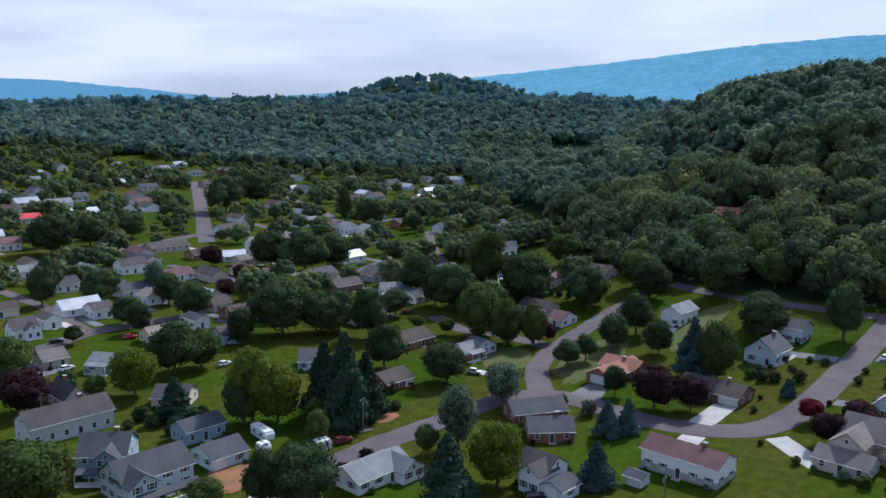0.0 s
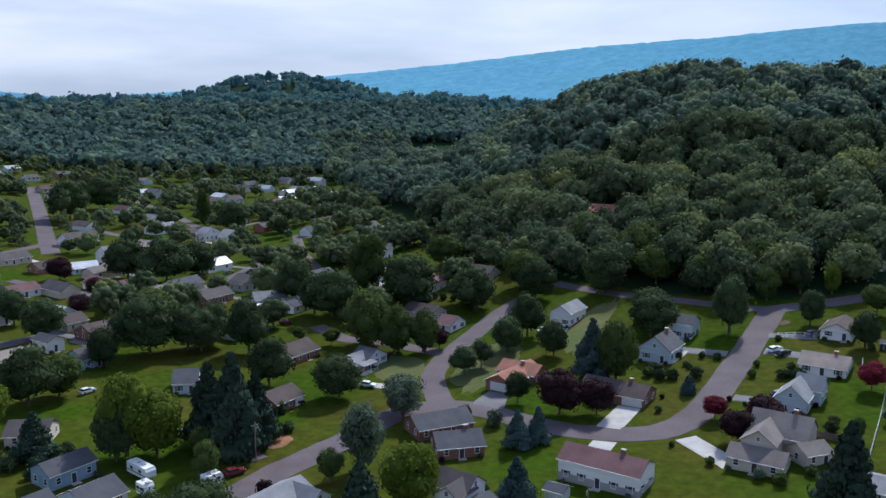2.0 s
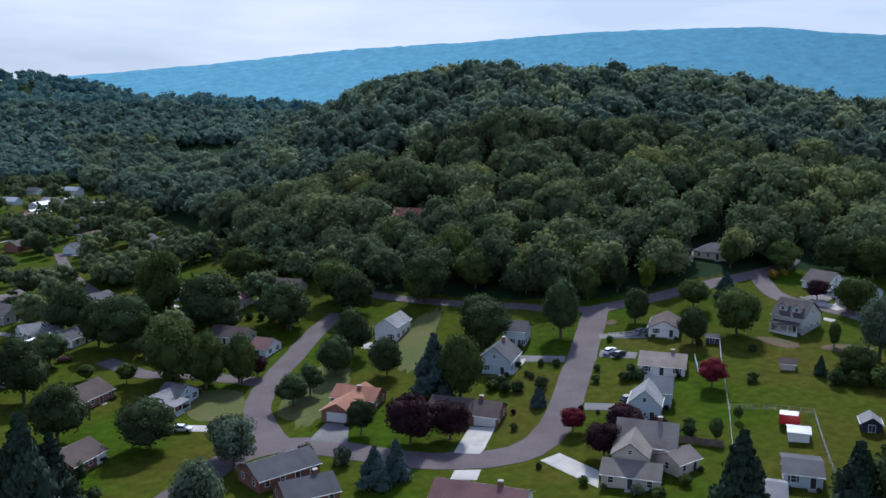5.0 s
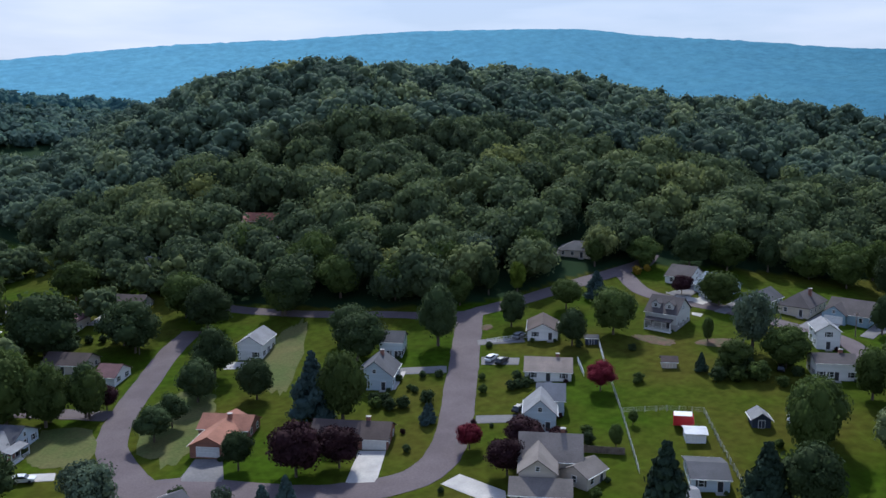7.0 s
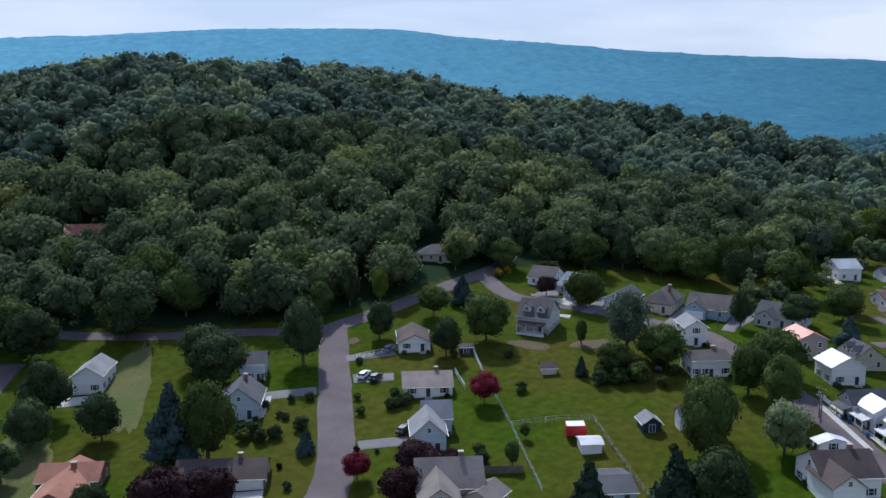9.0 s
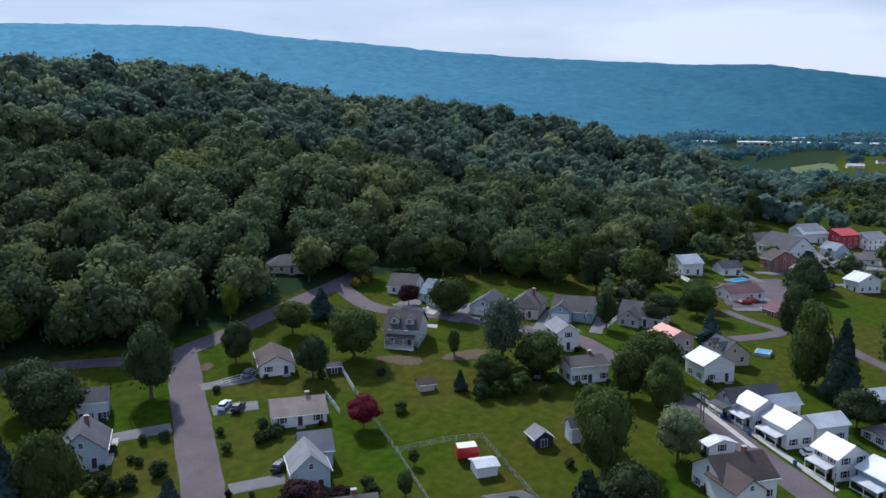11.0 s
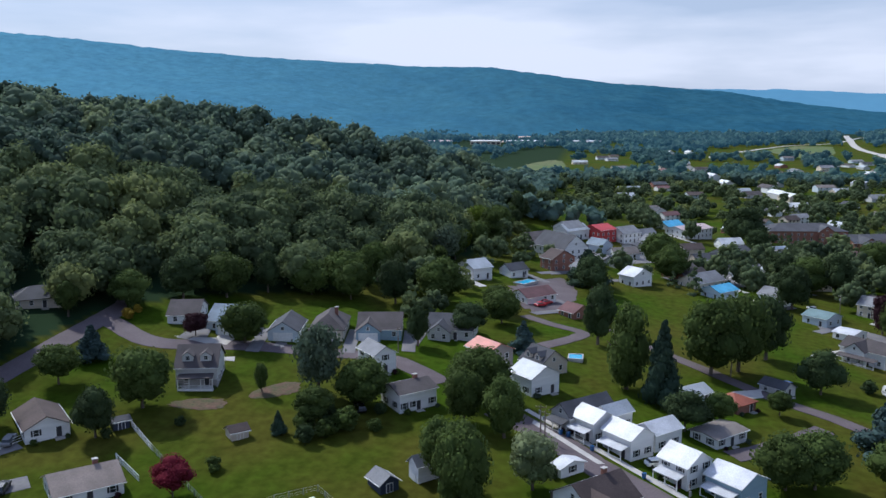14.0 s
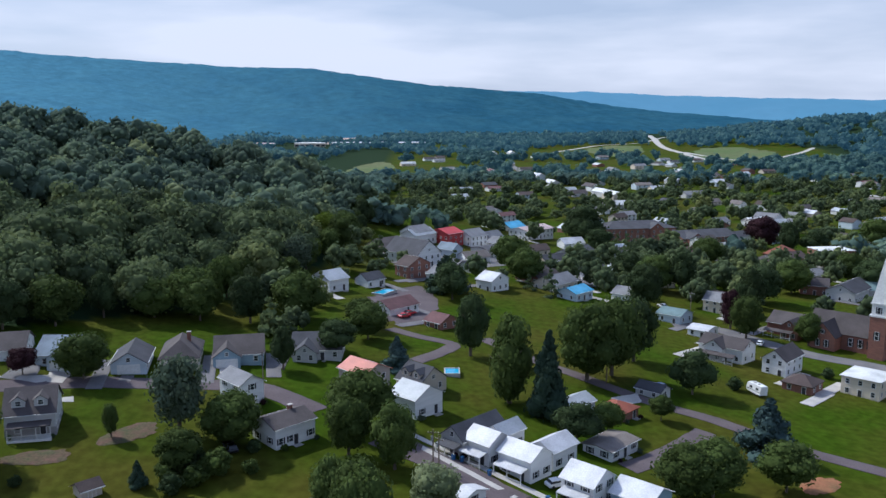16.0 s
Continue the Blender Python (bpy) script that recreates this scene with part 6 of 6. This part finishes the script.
tree("dark", 28.6, 269.1, 14.0, 9.5)
tree("maroon", 94.0, 186.3, 6.7, 10.0)
tree("maroon", 99.8, 182.3, 5.7, 5.6)
tree("airy", 16.0, 222.7, 9.6, 12.0)
tree("dark", 146.7, 311.9, 15.8, 19.3)
tree("green", 119.3, 320.1, 18.7, 18.7)
tree("green", 152.4, 292.7, 13.7, 16.3)
tree("airy", 163.9, 285.4, 11.8, 17.5)
tree("green", 179.5, 276.7, 15.4, 13.8)
tree("dark", 38.4, 338.0, 8.0, 11.5)
tree("dark", 31.6, 336.6, 9.1, 17.1)
tree("dark", 52.2, 316.1, 9.8, 16.2)
tree("green", 133.2, 145.9, 17.6, 10.5)
tree("blossom", 146.9, 135.1, 12.1, 10.4)
tree("tall", 205.5, 118.2, 23.0, 12.5)
tree("conifer", 198.5, 110.0, 21.0, 9.0)
tree("dark", 241.4, 126.1, 18.9, 10.9)
tree("green", 229.3, 95.9, 21.7, 18.3)
tree("green", 236.3, 88.1, 22.8, 17.5)
tree("dark", 253.6, 78.3, 20.3, 15.1)
tree("conifer", 324.5, 132.1, 13.9, 15.6)
tree("dark", 215.9, 172.9, 11.6, 7.0)
tree("spruce", 222.0, 145.3, 9.2, 7.0)
tree("dark", 229.7, 161.3, 10.4, 12.3)
tree("green", 248.9, 154.9, 11.0, 13.1)
tree("green", 184.5, 150.9, 7.2, 15.3)
tree("green", 251.6, 215.9, 11.8, 14.3)
tree("green", 252.9, 203.3, 13.2, 13.8)
tree("dark", 255.1, 189.4, 15.4, 12.2)
tree("green", 265.2, 176.8, 13.4, 17.8)
tree("dark", 183.9, 105.7, 6.7, 11.3)
tree("green", 192.5, 97.4, 7.6, 8.4)
tree("green", 162.7, 88.4, 9.7, 13.8)
tree("green", 234.9, 236.7, 11.8, 16.9)
tree("dark", 227.9, 247.2, 12.4, 16.5)
tree("green", 214.0, 256.1, 8.0, 13.2)
tree("green", 173.4, 199.2, 7.5, 3.4)
tree("spruce", 188.4, 63.6, 13.0, 12.0)
tree("green", 166.3, 143.0, 14.0, 9.7)
tree("green", 170.6, 152.2, 12.8, 10.4)
tree("green", 145.2, 152.0, 13.2, 9.4)
tree("dark", 18.5, 301.8, 7.7, 10.0)
tree("dark", 34.6, 315.7, 8.3, 10.7)
tree("green", 110.4, 353.0, 14.7, 19.2)
tree("dark", 135.2, 323.9, 17.4, 20.4)
tree("green", 97.5, 302.7, 14.5, 12.7)
tree("dark", 98.7, 303.1, 17.9, 18.8)
tree("green", 129.9, 287.3, 13.7, 15.5)
tree("green", 118.4, 302.2, 15.5, 17.7)
tree("green", 165.2, 82.6, 9.6, 14.4)
tree("green", 169.8, 66.7, 9.5, 12.8)
tree("dark", 226.6, 68.9, 12.1, 12.7)
tree("green", 286.9, 13.2, 11.8, 10.2)
tree("green", 204.1, 82.7, 6.3, 6.7)
tree("dark", 493.4, 54.6, 15.7, 27.1)
tree("dark", 376.6, 53.9, 15.3, 17.5)
tree("green", 363.5, 44.9, 16.0, 18.4)
tree("dark", 360.8, 35.0, 18.5, 14.6)
tree("dark", 328.4, 57.8, 18.4, 15.3)
tree("maroon", 304.4, 33.2, 15.5, 9.2)
tree("dark", 325.1, 19.4, 19.3, 13.4)
tree("dark", 352.0, 4.2, 15.1, 19.5)
tree("green", 373.0, -15.7, 13.5, 18.3)
tree("green", 291.5, 32.2, 15.5, 12.1)
tree("dark", 379.0, -53.8, 16.2, 19.2)
tree("maroon", 520.9, -58.1, 18.7, 25.2)
tree("dark", 498.6, -64.5, 19.5, 13.9)
tree("green", 406.8, -55.7, 9.4, 17.5)
tree("green", 358.3, 99.6, 14.1, 17.7)
tree("dark", 312.6, 130.2, 13.9, 14.1)
tree("green", 383.6, 103.3, 13.0, 19.9)
tree("green", 261.2, 157.8, 9.5, 11.2)
tree("green", 447.5, -2.0, 11.7, 18.2)
tree("dark", 476.0, 48.1, 13.4, 15.6)
tree("green", 525.9, -128.3, 15.5, 22.9)
tree("dark", 500.3, -79.8, 14.7, 17.6)
bush("maroon", -16.6, 179.9, 4.6)
bush("maroon", -21.3, 173.5, 4.0)
bush("spruce", 88.8, 211.6, 3.5)
bush("dark", 86.0, 224.2, 3.9)
bush("dark", 88.7, 222.9, 3.9)
bush("green", 84.0, 227.3, 3.6)
bush("dark", 94.8, 221.5, 4.2)
bush("dark", 96.1, 228.1, 2.3)
bush("dark", 103.0, 234.6, 2.4)
bush("dark", 106.0, 231.6, 2.7)
bush("green", 96.1, 230.5, 2.0)
bush("dark", 97.0, 236.9, 2.4)
bush("green", 108.1, 216.3, 2.8)
bush("green", 113.0, 222.6, 2.3)
bush("dark", 128.2, 237.9, 2.2)
bush("dark", 119.2, 216.3, 3.2)
bush("dark", 118.8, 212.7, 2.9)
bush("dark", 106.9, 180.2, 3.8)
bush("green", 109.6, 183.1, 3.1)
bush("green", 139.6, 194.4, 3.2)
bush("dark", 76.4, 203.3, 2.2)
bush("maroon", 80.8, 211.2, 1.6)
bush("maroon", 95.1, 204.0, 1.8)
bush("dark", 97.3, 200.3, 1.3)
bush("dark", 145.5, 220.4, 2.9)
bush("dark", 71.3, 184.5, 1.6)
bush("green", 75.0, 173.8, 2.4)
bush("green", 91.7, 163.5, 2.9)
bush("airy", 81.0, 165.0, 3.1)
bush("green", 83.8, 161.8, 3.3)
bush("dark", 61.3, 174.5, 1.4)
bush("dark", 30.5, 214.2, 4.0)
bush("airy", 36.3, 206.6, 5.2)
bush("dark", 26.5, 173.2, 2.5)
bush("dark", 21.7, 173.4, 2.5)
bush("dark", 23.2, 170.6, 2.5)
bush("dark", 86.8, 228.0, 3.7)
bush("dark", 85.4, 230.6, 3.4)
bush("dark", -12.2, 213.3, 3.6)
bush("dark", -17.4, 224.1, 3.4)
bush("dark", -14.5, 226.4, 4.1)
bush("green", 138.1, 193.8, 2.2)
bush("green", 134.2, 152.7, 2.4)
bush("green", 161.8, 169.3, 3.6)
bush("green", 156.6, 178.2, 5.1)
bush("dark", 153.7, 181.6, 5.1)
bush("green", 160.9, 175.2, 6.5)
bush("dark", 153.8, 208.9, 2.7)
bush("green", 212.4, 254.1, 4.7)
bush("gold", 205.2, 251.5, 3.9)
bush("gold", 210.8, 252.0, 2.9)
bush("dark", 170.0, 117.8, 3.0)
bush("dark", 193.9, 100.4, 5.3)
bush("dark", 192.3, 106.9, 4.4)
bush("dark", 170.2, 170.4, 3.5)
bush("green", 158.1, 183.1, 5.7)
bush("dark", 162.5, 180.3, 5.8)
bush("green", 174.4, 176.9, 7.3)
bush("dark", 234.0, 55.3, 4.9)
bush("dark", 251.0, 22.6, 4.3)
bush("dark", 25.6, 342.4, 3.2)
bush("dark", 28.8, 339.7, 3.2)
bush("dark", 32.1, 337.0, 3.2)
bush("dark", 35.3, 334.3, 3.2)
bush("dark", 38.5, 331.6, 3.2)
bush("dark", 41.8, 328.9, 3.2)
bush("dark", 45.0, 326.3, 3.2)
bush("dark", 48.2, 323.6, 3.2)
bush("dark", 51.5, 320.9, 3.2)
bush("dark", 54.7, 318.2, 3.2)
bush("dark", 57.9, 315.5, 3.2)
bush("dark", -29.7, 218.8, 3.2)
bush("dark", -28.1, 216.7, 3.2)
bush("dark", -26.5, 214.5, 3.2)
bush("dark", -24.9, 212.4, 3.2)
bush("dark", -23.2, 210.3, 3.2)
bush("dark", -21.6, 208.1, 3.2)
bush("dark", -75.0, 204.3, 5.0)
bush("dark", -70.2, 200.0, 4.4)
bush("dark", -61.9, 204.7, 4.2)
bush("dark", -60.0, 206.9, 4.2)
bush("green", -75.8, 198.7, 3.3)
bush("dark", -64.9, 195.3, 3.0)
tree("green", -90.8, 216.9, 7.7, 6.5)
tree("green", -117.1, 225.4, 15.4, 13.8)
tree("dark", -100.4, 222.0, 7.0, 6.1)
tree("green", -30.7, 199.9, 8.0, 6.3)
tree("dark", -17.4, 309.8, 10.4, 12.5)
tree("dark", -24.3, 280.2, 17.9, 15.1)
tree("dark", -102.2, 284.5, 11.5, 9.6)
tree("dark", -105.3, 325.1, 13.1, 12.0)
tree("dark", -156.8, 338.5, 15.8, 11.3)
tree("green", -57.0, 310.5, 16.7, 18.7)
tree("dark", -43.3, 287.4, 15.5, 15.5)
tree("dark", -36.0, 291.0, 14.7, 13.7)
tree("dark", -65.1, 272.8, 12.9, 11.0)
bush("dark", 114.1, 212.7, 3.2)
bush("dark", 115.9, 212.1, 3.2)
bush("dark", 117.7, 211.5, 3.2)


def clear_of(x, y, gap):
    for px, py, r in PLACED:
        if (px - x) ** 2 + (py - y) ** 2 < (r + gap) ** 2:
            return False
    for q, w in ROAD_LINES:
        if np.min((q[:, 0] - x) ** 2 + (q[:, 1] - y) ** 2) < (w / 2 + gap * 0.6) ** 2:
            return False
    return True


def wood_edge():
    """Single trees standing out along the foot of the wood."""
    rng = random.Random(21)
    x = 92.0
    while x < 480:
        y = float(edge_of_wood(x)) + rng.uniform(-5, 4)
        h = rng.uniform(10, 17)
        if clear_of(x, y, 4.5) and not any((tx - x) ** 2 + (ty - y) ** 2 < (r + 3) ** 2 for tx, ty, r in TREES):
            tree(rng.choice(("green", "green", "bright", "dark", "tall", "airy", "green")), x, y, h, h * rng.uniform(0.6, 0.95))
        x += rng.uniform(7, 12)


BINS = [(171.8, 131.8), (166.3, 125.0), (157.8, 114.9), (171.2, 130.1)]
church(288.0, -1.3, -135)


# ---- the farther town: small houses and trees strewn along the valley ----
def strewn_houses():
    rng = random.Random(11)
    walls = ["white", "white", "white", "light_grey", "tan", "brick", "pale_blue", "cream"]
    roofs = ["grey", "light_grey", "brown_grey", "white_metal", "maroon", "brown", "metal", "tan_grey"]
    for count, x0, x1, y0, y1, turn0, gap in ((20, -190, 5, 300, 430, 46, 6.0), (84, -330, 40, 430, 820, 46, 6.5), (80, 330, 800, -260, 120, -60, 7), (44, 820, 1650, -420, 150, -70, 12)):
        made = 0
        for _ in range(900):
            if made >= count:
                break
            x, y = rng.uniform(x0, x1), rng.uniform(y0, y1)
            if not clear_of(x, y, gap) or any((tx - x) ** 2 + (ty - y) ** 2 < (r + 2) ** 2 for tx, ty, r in TREES):
                continue
            grow = 1.35 if x > 820 else 1.0
            row = (x, y, turn0 + rng.choice((0, 90)) + rng.uniform(-5, 5), rng.uniform(11, 15) * grow, rng.uniform(8, 10) * grow, rng.choice((2.8, 3.1, 3.1, 5.0)) if y > 440 or x > 300 else 2.9, rng.uniform(2.0, 2.8))
            d = math.hypot(x, y - 80)
            if d > 560:
                far_house(*row, rng.choice(walls), rng.choice(roofs))
            else:
                house(*row, "x", rng.choice(walls), rng.choice(roofs), windows=2, plain=2 if d > 330 else 1)
            made += 1


wood_edge()
strewn_houses()
build_far_houses()


def gardens():
    """Low shrubs along the fronts of the nearer houses, and a short drive to each farther one."""
    rng = random.Random(3)
    for x, y, turn, length, depth, near, side in GARDENS:
        c, s = math.cos(radians(turn)), math.sin(radians(turn))

        def out(u, v):
            return (x + u * c - v * s, y + u * s + v * c)

        if near:
            for k in range(2):
                u = rng.choice((-1, 1)) * length * rng.uniform(0.3, 0.46)
                if side and u * side > 0:
                    u = -u
                px, py = out(u, -depth / 2 - 1.1)
                bush(rng.choice(("dark", "green", "dark", "maroon", "airy")), px, py, rng.uniform(1.1, 1.8))
        else:
            u = rng.choice((-1, 1)) * (length / 2 + 2.2)
            patch("driveway", rng.choice((M_PALE, M_PALE, M_CONC)), [out(u - 1.7, 3), out(u + 1.7, 3), out(u + 1.8, -depth / 2 - 9), out(u - 1.8, -depth / 2 - 9)])


gardens()


def bin_(x, y):
    root = tagged(new("wheeled_bin"), "blue wheeled rubbish bin on the kerb", "bin", group="kerbside bins")
    root.matrix_world = pose(x, y, float(ground(x, y)) + 0.12, 0, 0, 40)
    part("body", ([(-0.24, -0.28, 0), (0.24, -0.28, 0), (0.24, 0.28, 0), (-0.24, 0.28, 0), (-0.3, -0.35, 1), (0.3, -0.35, 1), (0.3, 0.35, 1), (-0.3, 0.35, 1)], box_data(0, 1, 0, 1, 0, 1)[1]), PAINTS["blue"], root)
    part("lid", box_data(-0.32, 0.32, -0.38, 0.38, 1.0, 1.08), PAINTS["blue"], root)


for x, y in BINS:
    bin_(x, y)


def works(x, y, turn, length, depth, h, roof):
    root = tagged(new("factory_hall"), "long low factory hall with a %s roof" % ROOFS[roof][1], "factory", group="factory halls")
    root.matrix_world = pose(x, y, float(ground(x, y)) + 0.5, 0, 0, turn)
    PLACED.append((x, y, 60))
    part("wall", box_data(-length / 2, length / 2, -depth / 2, depth / 2, -8, h), WALLS["cream"][0], root)
    part("roof", roof_hip(length, depth, h, 2.0), ROOFS[roof][0], root)
    for k in range(6):
        shared_part("loading_door", "loading_door", box_data(-4, 4, -0.2, 0.1, 0.5, 5), M_DARK, root, pose(-length / 2 + length * (k + 0.5) / 6, -depth / 2, 0))


for k, (bx, roof) in enumerate(((78.5, "pink_metal"), (81.5, "white_flat"), (84.0, "white_metal"), (86.0, "metal"), (88.0, "white_metal"))):
    b = radians(bx)
    works(2130 * math.sin(b), 134 + 2130 * math.cos(b), -bx, 60 + 14 * (k % 3), 30, 8, roof)


def town_trees():
    rng = np.random.default_rng(8)
    crowns = [crown_arrays(200 + k, 10, 140, 0.04, "oak") for k in range(7)] + [crown_arrays(220 + k, 8, 110, 0.05, "cone") for k in range(2)]
    rows = []
    for x0, x1, y0, y1, n in ((-430, 70, 400, 880, 900), (-190, 20, 300, 430, 80), (0, 95, 315, 430, 90), (235, 480, -120, 190, 210), (420, 1080, -430, 190, 1300)):
        made = 0
        for _ in range(n * 4):
            if made >= n:
                break
            x, y = rng.uniform(x0, x1), rng.uniform(y0, y1)
            near = y < 420 and x < 480
            if 200 < x < 306 and y < 118:
                continue
            if y > edge_of_wood(x) or not clear_of(x, y, 4.0 if near else 3.0):
                continue
            if any((tx - x) ** 2 + (ty - y) ** 2 < (r + 4) ** 2 for tx, ty, r in TREES):
                continue
            if noise.noise((x * 0.012, y * 0.012, 2.0)) < (-0.05 if near else -0.3):
                continue
            h = rng.uniform(6, 15)
            rows.append((x, y, ground(x, y) - 0.1 * h, h, h * rng.uniform(0.75, 1.05), rng.uniform(0, 6.3), rng.integers(0, 100), rng.beta(2, 3)))
            made += 1
    wood("town_tree_cover", rows, crowns, M_FOREST, "garden and street trees strewn through the farther town", "trees")


town_trees()
plant_hill()
